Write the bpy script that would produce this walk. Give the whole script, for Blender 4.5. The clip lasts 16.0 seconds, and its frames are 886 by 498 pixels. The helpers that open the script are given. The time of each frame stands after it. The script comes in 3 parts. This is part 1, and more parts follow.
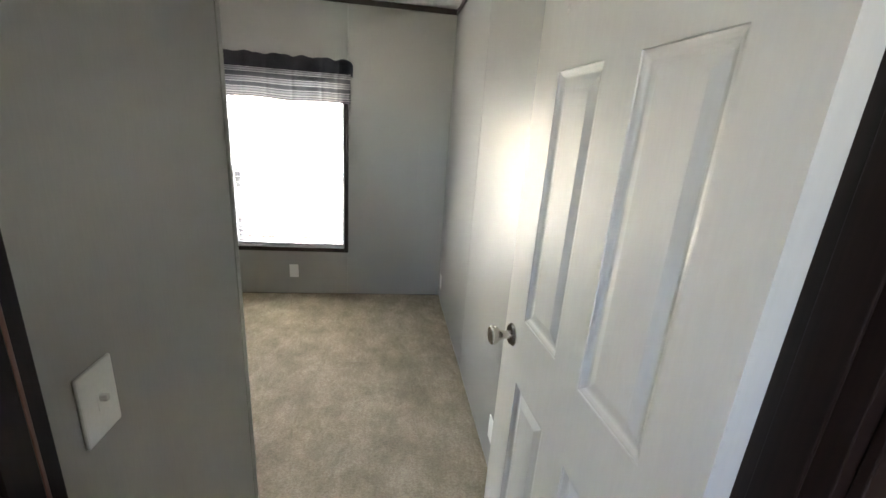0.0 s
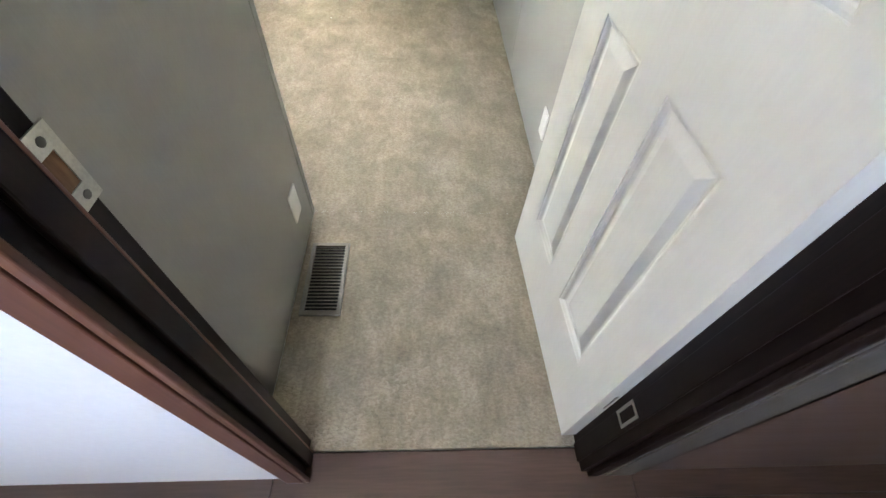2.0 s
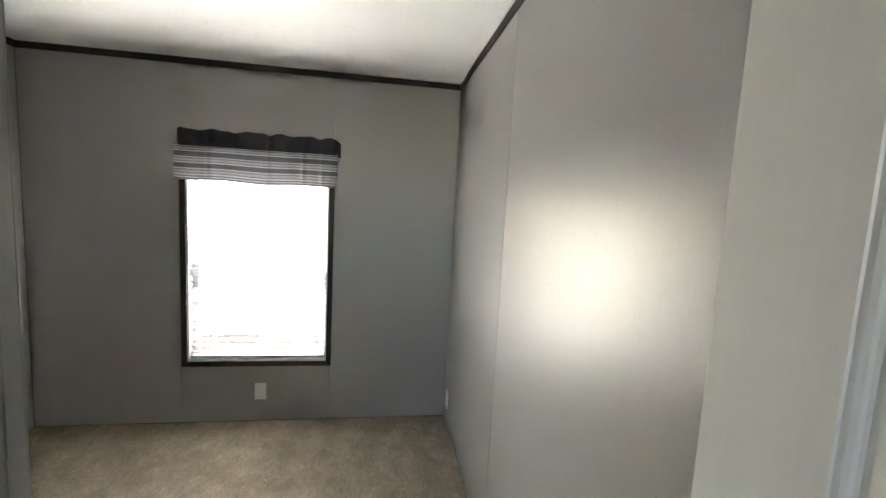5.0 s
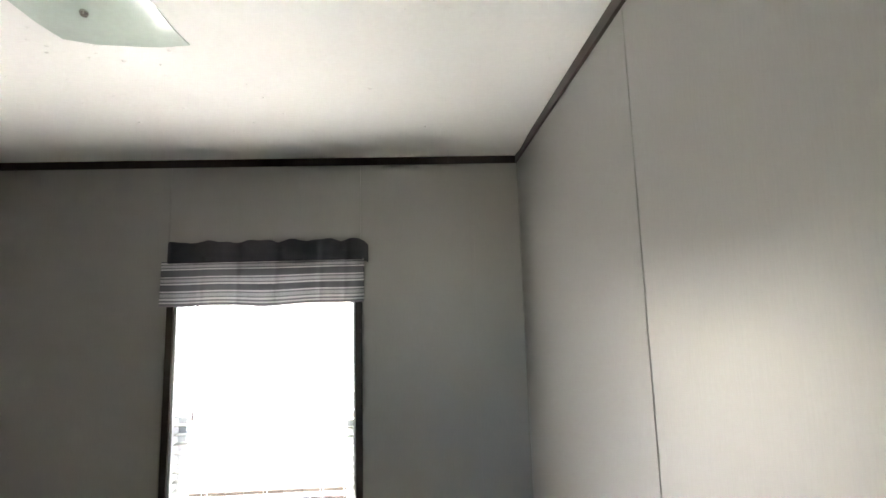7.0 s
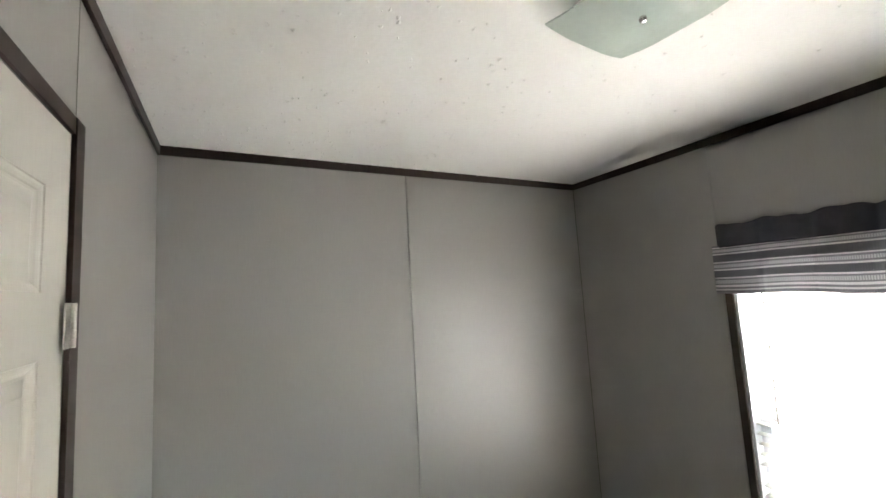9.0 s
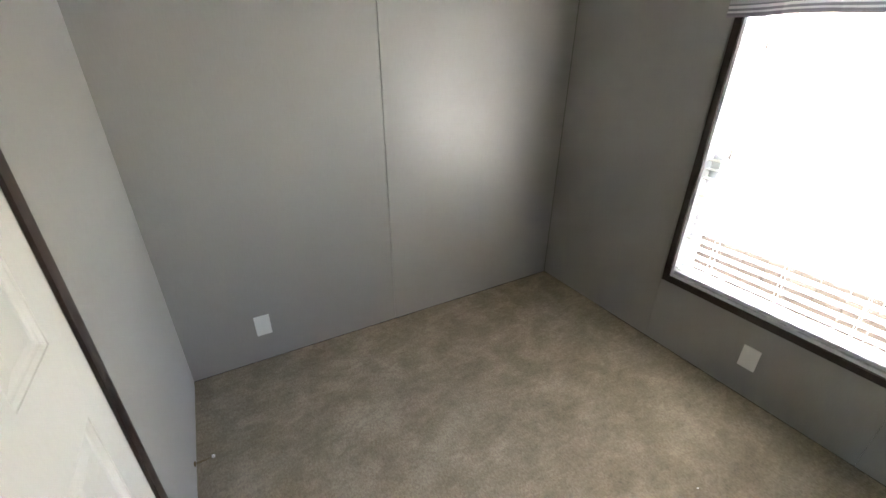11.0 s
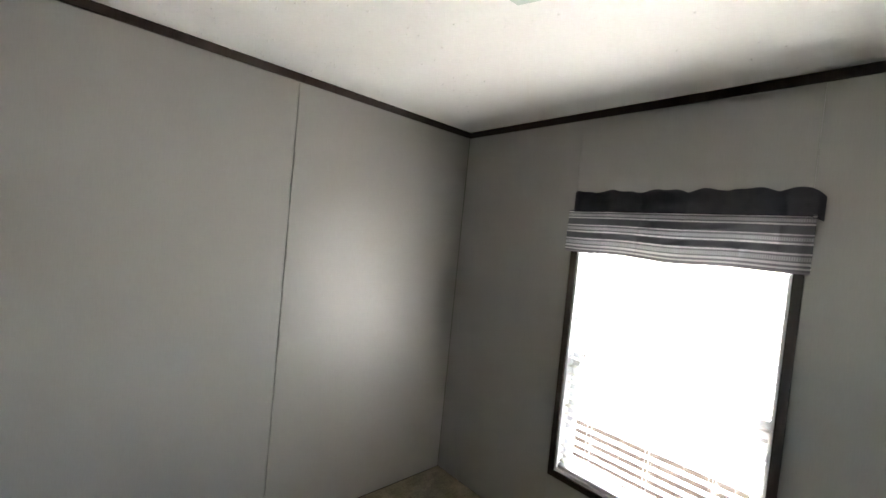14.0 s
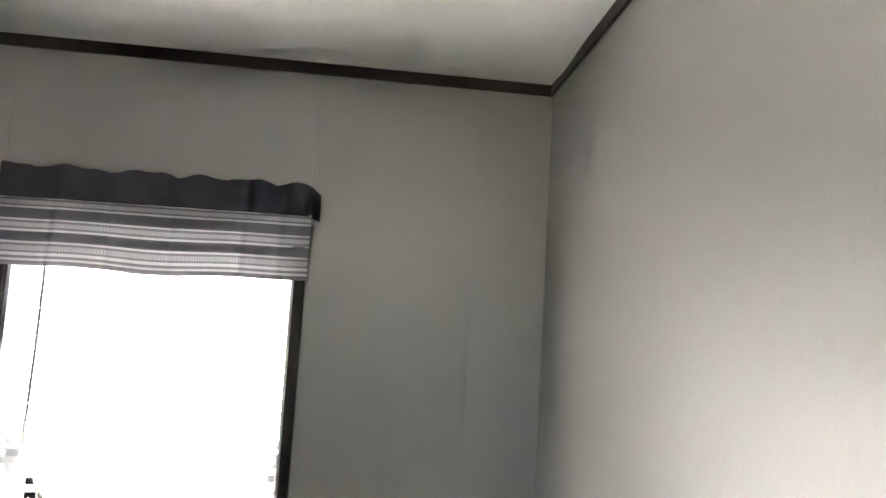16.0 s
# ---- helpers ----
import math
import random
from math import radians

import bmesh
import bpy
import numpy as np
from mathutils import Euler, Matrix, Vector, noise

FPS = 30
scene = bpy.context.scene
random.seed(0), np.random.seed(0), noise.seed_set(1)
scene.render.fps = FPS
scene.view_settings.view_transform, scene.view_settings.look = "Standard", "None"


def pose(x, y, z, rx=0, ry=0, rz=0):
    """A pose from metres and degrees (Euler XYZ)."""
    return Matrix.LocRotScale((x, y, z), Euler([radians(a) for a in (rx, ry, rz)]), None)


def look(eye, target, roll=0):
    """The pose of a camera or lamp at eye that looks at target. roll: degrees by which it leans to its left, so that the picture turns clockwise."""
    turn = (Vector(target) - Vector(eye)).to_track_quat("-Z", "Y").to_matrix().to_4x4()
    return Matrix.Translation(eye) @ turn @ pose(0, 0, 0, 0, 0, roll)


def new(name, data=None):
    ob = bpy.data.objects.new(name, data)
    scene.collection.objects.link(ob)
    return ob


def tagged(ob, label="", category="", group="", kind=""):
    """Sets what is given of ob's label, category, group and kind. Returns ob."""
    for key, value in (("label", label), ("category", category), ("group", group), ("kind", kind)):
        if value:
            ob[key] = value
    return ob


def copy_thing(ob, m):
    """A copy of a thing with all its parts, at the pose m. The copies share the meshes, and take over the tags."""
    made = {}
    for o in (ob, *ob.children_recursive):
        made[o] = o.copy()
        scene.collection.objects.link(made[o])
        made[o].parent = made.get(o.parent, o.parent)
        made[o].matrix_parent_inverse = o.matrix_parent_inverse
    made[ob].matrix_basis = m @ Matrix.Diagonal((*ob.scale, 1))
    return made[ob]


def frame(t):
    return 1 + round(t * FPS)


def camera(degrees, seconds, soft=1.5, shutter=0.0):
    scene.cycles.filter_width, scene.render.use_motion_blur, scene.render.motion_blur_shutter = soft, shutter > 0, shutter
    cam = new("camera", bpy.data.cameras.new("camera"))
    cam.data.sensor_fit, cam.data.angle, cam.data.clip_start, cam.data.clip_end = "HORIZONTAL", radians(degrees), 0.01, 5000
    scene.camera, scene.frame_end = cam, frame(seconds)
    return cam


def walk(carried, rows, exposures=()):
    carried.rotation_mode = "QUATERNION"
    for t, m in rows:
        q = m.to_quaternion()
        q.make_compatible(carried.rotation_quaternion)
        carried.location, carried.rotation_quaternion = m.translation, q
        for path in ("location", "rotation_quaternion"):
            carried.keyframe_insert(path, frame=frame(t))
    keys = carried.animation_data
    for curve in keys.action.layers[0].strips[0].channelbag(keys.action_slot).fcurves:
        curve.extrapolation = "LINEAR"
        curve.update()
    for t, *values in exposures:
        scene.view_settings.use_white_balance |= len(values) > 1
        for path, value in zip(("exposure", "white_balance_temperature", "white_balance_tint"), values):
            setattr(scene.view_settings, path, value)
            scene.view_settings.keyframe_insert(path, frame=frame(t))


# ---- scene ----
cam = camera(94.8, 16.0)
PATH = [
    (0, (-0.489, -3.384, 1.464), (-0.207, -1.49, 0.887), 4.1),
    (0.5, (-0.497, -3.36, 1.374), (-0.253, -1.622, 0.414), 4.5),
    (1, (-0.494, -3.323, 1.266), (-0.3, -1.827, -0.047), 4.5),
    (1.5, (-0.494, -3.319, 1.188), (-0.353, -2.021, -0.326), 4.5),
    (2, (-0.491, -3.313, 1.157), (-0.378, -2.096, -0.426), 4.6),
    (2.5, (-0.497, -3.281, 1.193), (-0.418, -1.965, -0.312), 4.8),
    (3, (-0.476, -3.218, 1.272), (-0.446, -1.723, -0.057), 5.0),
    (3.5, (-0.439, -3.149, 1.333), (-0.45, -1.471, 0.246), 5.0),
    (4, (-0.448, -3.045, 1.409), (-0.303, -1.215, 0.616), 5.8),
    (4.5, (-0.508, -2.941, 1.455), (-0.214, -1.016, 0.999), 5.5),
    (5, (-0.498, -2.752, 1.491), (-0.189, -0.786, 1.284), 3.0),
    (5.2, (-0.462, -2.651, 1.502), (-0.188, -0.674, 1.366), 1.7),
    (7.5, (-0.484, -1.959, 1.633), (-0.581, 0.021, 1.894), -3.5),
    (8, (-0.552, -1.936, 1.657), (-1.351, -0.127, 1.956), -4.4),
    (8.5, (-0.611, -1.959, 1.646), (-2.042, -0.593, 1.937), -3.6),
    (9, (-0.668, -1.987, 1.654), (-2.429, -1.062, 1.861), -3.3),
    (9.5, (-0.667, -1.978, 1.651), (-2.472, -1.126, 1.771), -3.2),
    (10, (-0.676, -1.969, 1.624), (-2.455, -1.072, 1.454), -2.0),
    (10.2, (-0.684, -1.96, 1.607), (-2.43, -1.062, 1.226), -0.9),
    (12.3, (-0.678, -1.897, 1.288), (-2.146, -1.056, 0.221), 0.1),
    (12.5, (-0.676, -1.909, 1.321), (-2.197, -1.036, 0.359), 1.0),
    (13, (-0.653, -1.941, 1.444), (-2.298, -0.977, 0.842), 3.3),
    (13.5, (-0.598, -1.934, 1.525), (-2.277, -0.88, 1.265), 5.1),
    (14, (-0.582, -1.943, 1.581), (-2.068, -0.606, 1.522), 5.6),
    (14.5, (-0.605, -1.904, 1.61), (-1.566, -0.151, 1.631), 5.0),
    (15, (-0.581, -1.765, 1.638), (-0.935, 0.202, 1.713), 3.5),
    (15.5, (-0.571, -1.623, 1.682), (-0.362, 0.363, 1.788), 3.7),
    (16, (-0.46, -1.363, 1.625), (-0.305, 0.628, 1.739), 3.4),
]
EXPOSURES = [(0, 5.55, 6600, 12), (1, 6.05, 6650, 12), (2, 6.35, 6650, 12), (3, 6.05, 6650, 12), (4, 5.35, 6600, 12), (5, 5.22, 6600, 12), (8, 5.0, 6600, 13),
             (9.5, 5.12, 6600, 13), (12.5, 5.3, 6600, 13), (13.5, 5.15, 6600, 13), (14.5, 5.08, 6600, 13), (15.5, 5.15, 6600, 13), (16, 5.4, 6600, 14)]
walk(cam, [(t, look(e, g, r)) for t, e, g, r in PATH], EXPOSURES)

# ---------------------------------------------------------------- light
world = bpy.data.worlds.new("sky")
scene.world = world
world.use_nodes = True
wn = world.node_tree
wn.nodes.clear()
sky = wn.nodes.new("ShaderNodeTexSky")
sky.sky_type = "NISHITA"
sky.sun_disc = False
sky.sun_elevation = radians(50)
sky.sun_rotation = radians(340)
sky.air_density, sky.dust_density, sky.ozone_density = 1.0, 2.5, 1.0
wbg = wn.nodes.new("ShaderNodeBackground")
wbg.inputs["Strength"].default_value = 0.15
wout = wn.nodes.new("ShaderNodeOutputWorld")
wn.links.new(sky.outputs[0], wbg.inputs[0])
wn.links.new(wbg.outputs[0], wout.inputs[0])

sun = new("sun", bpy.data.lights.new("sun", "SUN"))
sun.data.energy, sun.data.angle, sun.data.color = 5.0, radians(0.5), (1.0, 0.965, 0.91)
sun.matrix_world = look((-2.64, 7.25, 9.19), (0, 0, 0))

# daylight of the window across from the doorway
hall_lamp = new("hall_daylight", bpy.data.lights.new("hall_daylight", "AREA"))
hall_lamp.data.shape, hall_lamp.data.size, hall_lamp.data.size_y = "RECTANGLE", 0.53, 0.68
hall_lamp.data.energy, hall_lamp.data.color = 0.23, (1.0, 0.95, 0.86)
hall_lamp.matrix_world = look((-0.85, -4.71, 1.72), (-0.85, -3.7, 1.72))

# ---------------------------------------------------------------- materials
def material(name, dark, light, rough=0.5, metal=0.0, scale=(6, 6, 6), fine=(80, 80, 80), mix=0.5, bump=0.1, reach=0.002,
             spec=0.5, rough_var=0.08, wear=None, translucent=0.0):
    m = bpy.data.materials.new(name)
    m.use_nodes = True
    nt = m.node_tree
    b = nt.nodes["Principled BSDF"]
    co = nt.nodes.new("ShaderNodeTexCoord")

    def noise_at(sc, detail):
        mp = nt.nodes.new("ShaderNodeMapping")
        mp.inputs["Scale"].default_value = sc
        nt.links.new(co.outputs["Object"], mp.inputs[0])
        n = nt.nodes.new("ShaderNodeTexNoise")
        n.inputs["Scale"].default_value = 1.0
        n.inputs["Detail"].default_value = detail
        nt.links.new(mp.outputs[0], n.inputs["Vector"])
        return n

    big, small = noise_at(scale, 3), noise_at(fine, 2)
    add = nt.nodes.new("ShaderNodeMix")
    add.inputs[0].default_value = mix
    nt.links.new(big.outputs[0], add.inputs[2])
    nt.links.new(small.outputs[0], add.inputs[3])
    ramp = nt.nodes.new("ShaderNodeValToRGB")
    ramp.color_ramp.elements[0].position, ramp.color_ramp.elements[1].position = 0.3, 0.7
    ramp.color_ramp.elements[0].color, ramp.color_ramp.elements[1].color = (*dark, 1), (*light, 1)
    nt.links.new(add.outputs[0], ramp.inputs[0])
    colour = ramp.outputs[0]
    if wear:
        wcol, wscale, wlimit = wear
        wnz = noise_at(wscale, 4)
        wr = nt.nodes.new("ShaderNodeValToRGB")
        wr.color_ramp.elements[0].position, wr.color_ramp.elements[1].position = wlimit, wlimit + 0.08
        nt.links.new(wnz.outputs[0], wr.inputs[0])
        wm = nt.nodes.new("ShaderNodeMix")
        wm.data_type = "RGBA"
        nt.links.new(wr.outputs[0], wm.inputs[0])
        nt.links.new(colour, wm.inputs[6])
        wm.inputs[7].default_value = (*wcol, 1)
        colour = wm.outputs[2]
    nt.links.new(colour, b.inputs["Base Color"])
    rr = nt.nodes.new("ShaderNodeMapRange")
    rr.inputs["To Min"].default_value, rr.inputs["To Max"].default_value = max(0, rough - rough_var), min(1, rough + rough_var)
    nt.links.new(big.outputs[0], rr.inputs["Value"])
    nt.links.new(rr.outputs[0], b.inputs["Roughness"])
    b.inputs["Metallic"].default_value = metal
    b.inputs["Specular IOR Level"].default_value = spec
    if bump:
        bp = nt.nodes.new("ShaderNodeBump")
        bp.inputs["Strength"].default_value, bp.inputs["Distance"].default_value = bump, reach
        nt.links.new(small.outputs[0], bp.inputs["Height"])
        nt.links.new(bp.outputs[0], b.inputs["Normal"])
    if translucent:
        tr = nt.nodes.new("ShaderNodeBsdfTranslucent")
        nt.links.new(colour, tr.inputs[0])
        mx = nt.nodes.new("ShaderNodeMixShader")
        mx.inputs[0].default_value = translucent
        nt.links.new(b.outputs[0], mx.inputs[1])
        nt.links.new(tr.outputs[0], mx.inputs[2])
        nt.links.new(mx.outputs[0], nt.nodes["Material Output"].inputs[0])
    return m


VINYL = material("grey_vinyl_wallboard", (0.231, 0.223, 0.206), (0.256, 0.247, 0.228), 0.42, scale=(2, 2, 1.2), fine=(260, 260, 22),
                 mix=0.55, bump=0.06, reach=0.0006, rough_var=0.03, spec=1.0)
VINYL.node_tree.nodes["Principled BSDF"].inputs["IOR"].default_value = 1.6
SEAM = material("dark_seam_backing", (0.03, 0.028, 0.025), (0.05, 0.045, 0.04), 0.8, bump=0)
CEIL = material("stippled_ceiling_paint", (0.79, 0.79, 0.775), (0.85, 0.85, 0.835), 0.75, scale=(1.5, 1.5, 1.5), fine=(70, 70, 70), mix=0.35,
                bump=0.25, reach=0.003)
TRIM = material("dark_brown_trim", (0.016, 0.009, 0.007), (0.032, 0.017, 0.012), 0.42, scale=(4, 4, 4), fine=(120, 120, 8), bump=0.1, reach=0.0005)
JAMB = material("espresso_jamb_wood", (0.007, 0.0038, 0.0032), (0.015, 0.0078, 0.0062), 0.5, scale=(25, 25, 2), fine=(200, 200, 6), bump=0.15, reach=0.0006,
                wear=((0.035, 0.018, 0.012), (60, 60, 6), 0.70), spec=0.2)
CASING = material("reddish_brown_casing", (0.11, 0.045, 0.03), (0.16, 0.07, 0.045), 0.45, scale=(20, 20, 2), fine=(180, 180, 6), bump=0.12, reach=0.0005)
GREYCASE = material("grey_brown_casing", (0.062, 0.055, 0.047), (0.095, 0.085, 0.073), 0.5, scale=(20, 20, 2), fine=(180, 180, 6), bump=0.12, reach=0.0005)
DOOR = material("white_door_paint", (0.505, 0.490, 0.452), (0.540, 0.525, 0.486), 0.42, scale=(3, 3, 2), fine=(140, 140, 14), mix=0.5, bump=0.14, reach=0.0006)
LAMINATE = material("brown_laminate_plank", (0.050, 0.030, 0.022), (0.095, 0.058, 0.042), 0.42, scale=(3, 22, 3), fine=(10, 160, 10), mix=0.5, bump=0.1, reach=0.0005)
PANELBROWN = material("brown_wood_panelling", (0.07, 0.042, 0.034), (0.125, 0.078, 0.06), 0.45, scale=(3, 3, 22), fine=(10, 10, 160), bump=0.1, reach=0.0005)
WHITEWALL = material("white_hall_paint", (0.74, 0.75, 0.76), (0.80, 0.81, 0.82), 0.6, scale=(2, 2, 2), fine=(90, 90, 90), bump=0.08, reach=0.0008)
PLASTIC = material("white_plate_plastic", (0.72, 0.715, 0.69), (0.78, 0.775, 0.75), 0.35, scale=(12, 12, 12), fine=(150, 150, 150), bump=0.02, reach=0.0003)
TOGGLE = material("greyed_switch_plastic", (0.48, 0.47, 0.45), (0.56, 0.55, 0.53), 0.4, bump=0)
NICKEL = material("satin_nickel", (0.52, 0.49, 0.46), (0.62, 0.59, 0.56), 0.24, metal=1.0, scale=(30, 30, 30), fine=(400, 400, 40), bump=0.03, reach=0.0002)
ZINC = material("zinc_plate", (0.42, 0.41, 0.37), (0.58, 0.57, 0.52), 0.36, metal=0.85, scale=(40, 40, 40), fine=(300, 300, 300), bump=0.05, reach=0.0003)
SCREW = material("dark_screw_steel", (0.12, 0.115, 0.11), (0.20, 0.19, 0.18), 0.35, metal=1.0, bump=0)
RAWWOOD = material("raw_chiselled_wood", (0.10, 0.05, 0.022), (0.24, 0.13, 0.06), 0.8, scale=(60, 60, 20), fine=(300, 300, 30), bump=0.5, reach=0.001)
VENTMETAL = material("brown_register_metal", (0.17, 0.165, 0.13), (0.24, 0.23, 0.185), 0.5, metal=0.1, scale=(30, 30, 30), fine=(200, 200, 200), bump=0.05, reach=0.0003)
VENTRIM = material("register_rim_metal", (0.13, 0.12, 0.10), (0.20, 0.185, 0.155), 0.5, metal=0.2, scale=(30, 30, 30), fine=(200, 200, 200), bump=0.08, reach=0.0004)
DUCT = material("dark_duct", (0.01, 0.01, 0.01), (0.02, 0.02, 0.02), 0.9, bump=0)
VINYLFRAME = material("white_window_vinyl", (0.63, 0.65, 0.69), (0.69, 0.71, 0.75), 0.4, scale=(8, 8, 8), fine=(100, 100, 100), bump=0.03, reach=0.0003)
CLOTHDARK = material("charcoal_valance_cloth", (0.052, 0.051, 0.060), (0.076, 0.075, 0.086), 0.9, scale=(20, 20, 20), fine=(700, 700, 700), bump=0.4, reach=0.001,
                     spec=0.2, translucent=0.15)
SHADE = material("frosted_glass_shade", (0.60, 0.68, 0.63), (0.66, 0.74, 0.69), 0.22, scale=(6, 6, 6), fine=(60, 60, 60), bump=0.02, reach=0.0004, translucent=0.3)
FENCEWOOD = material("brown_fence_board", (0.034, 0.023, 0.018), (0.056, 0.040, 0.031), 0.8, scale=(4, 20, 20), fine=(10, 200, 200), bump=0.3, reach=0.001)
GROUND = material("dry_grass_and_dirt", (0.15, 0.135, 0.095), (0.30, 0.27, 0.20), 0.95, scale=(0.8, 0.8, 0.8), fine=(30, 30, 30), bump=0.4, reach=0.01)
# high albedo for the added slab that bounces sunlight in at the window
BOUNCESLAB = material("pale_bounce_slab", (0.66, 0.65, 0.61), (0.78, 0.77, 0.73), 0.85, scale=(0.6, 0.6, 0.6), fine=(40, 40, 40), bump=0.15, reach=0.003)
SIDING = material("pale_outer_siding", (0.55, 0.55, 0.53), (0.62, 0.62, 0.6), 0.7, bump=0.05)
RUBBER = material("white_rubber_tip", (0.75, 0.74, 0.72), (0.8, 0.79, 0.77), 0.6, bump=0)
BRASS = material("dull_bronze_spring", (0.14, 0.10, 0.05), (0.2, 0.14, 0.07), 0.4, metal=0.8, bump=0)


def carpet():
    """Cut pile: brushed patches where the nap lies one way or the other, soft soil marks, and tufts."""
    m = bpy.data.materials.new("beige_cut_pile_carpet")
    m.use_nodes = True
    nt = m.node_tree
    b = nt.nodes["Principled BSDF"]
    co = nt.nodes.new("ShaderNodeTexCoord")

    def noise_at(sc, detail, distort=0.0, turn=0.0, rough=0.5):
        mp = nt.nodes.new("ShaderNodeMapping")
        mp.inputs["Scale"].default_value = sc
        mp.inputs["Rotation"].default_value = (0, 0, turn)
        nt.links.new(co.outputs["Object"], mp.inputs[0])
        n = nt.nodes.new("ShaderNodeTexNoise")
        n.inputs["Scale"].default_value = 1.0
        n.inputs["Detail"].default_value, n.inputs["Distortion"].default_value, n.inputs["Roughness"].default_value = detail, distort, rough
        nt.links.new(mp.outputs[0], n.inputs["Vector"])
        return n

    def ramp(src, p0, p1, c0, c1):
        r = nt.nodes.new("ShaderNodeValToRGB")
        r.color_ramp.elements[0].position, r.color_ramp.elements[1].position = p0, p1
        r.color_ramp.elements[0].color, r.color_ramp.elements[1].color = (*c0, 1), (*c1, 1)
        nt.links.new(src.outputs[0], r.inputs[0])
        return r.outputs[0]

    def times(a, c):
        x = nt.nodes.new("ShaderNodeMix")
        x.data_type, x.blend_type = "RGBA", "MULTIPLY"
        x.inputs[0].default_value = 1.0
        nt.links.new(a, x.inputs[6])
        nt.links.new(c, x.inputs[7])
        return x.outputs[2]

    nap = noise_at((6.5, 5.5, 5), 4.0, 0.35, 0.6, 0.6)
    soil = noise_at((1.7, 1.7, 1.7), 3.0, 0.4)
    tuft = noise_at((105, 150, 105), 2.0, 0.6)
    scuff = noise_at((15, 11, 10), 2.0, 0.8, 1.1)
    streak = noise_at((55, 17, 20), 2.0, 0.3, 0.5)
    col = ramp(nap, 0.37, 0.63, (0.228, 0.198, 0.147), (0.300, 0.264, 0.201))
    col = times(col, ramp(soil, 0.30, 0.72, (0.86, 0.85, 0.83), (1.06, 1.05, 1.04)))
    col = times(col, ramp(scuff, 0.42, 0.60, (0.94, 0.936, 0.93), (1.04, 1.04, 1.04)))
    col = times(col, ramp(streak, 0.3, 0.7, (0.90, 0.90, 0.90), (1.06, 1.06, 1.06)))
    col = times(col, ramp(tuft, 0.32, 0.66, (0.80, 0.79, 0.775), (1.10, 1.10, 1.10)))
    nt.links.new(col, b.inputs["Base Color"])
    b.inputs["Roughness"].default_value = 0.95
    b.inputs["Specular IOR Level"].default_value = 0.1
    bp = nt.nodes.new("ShaderNodeBump")
    bp.inputs["Strength"].default_value, bp.inputs["Distance"].default_value = 0.7, 0.006
    nt.links.new(tuft.outputs[0], bp.inputs["Height"])
    nt.links.new(bp.outputs[0], b.inputs["Normal"])
    return m


CARPET = carpet()


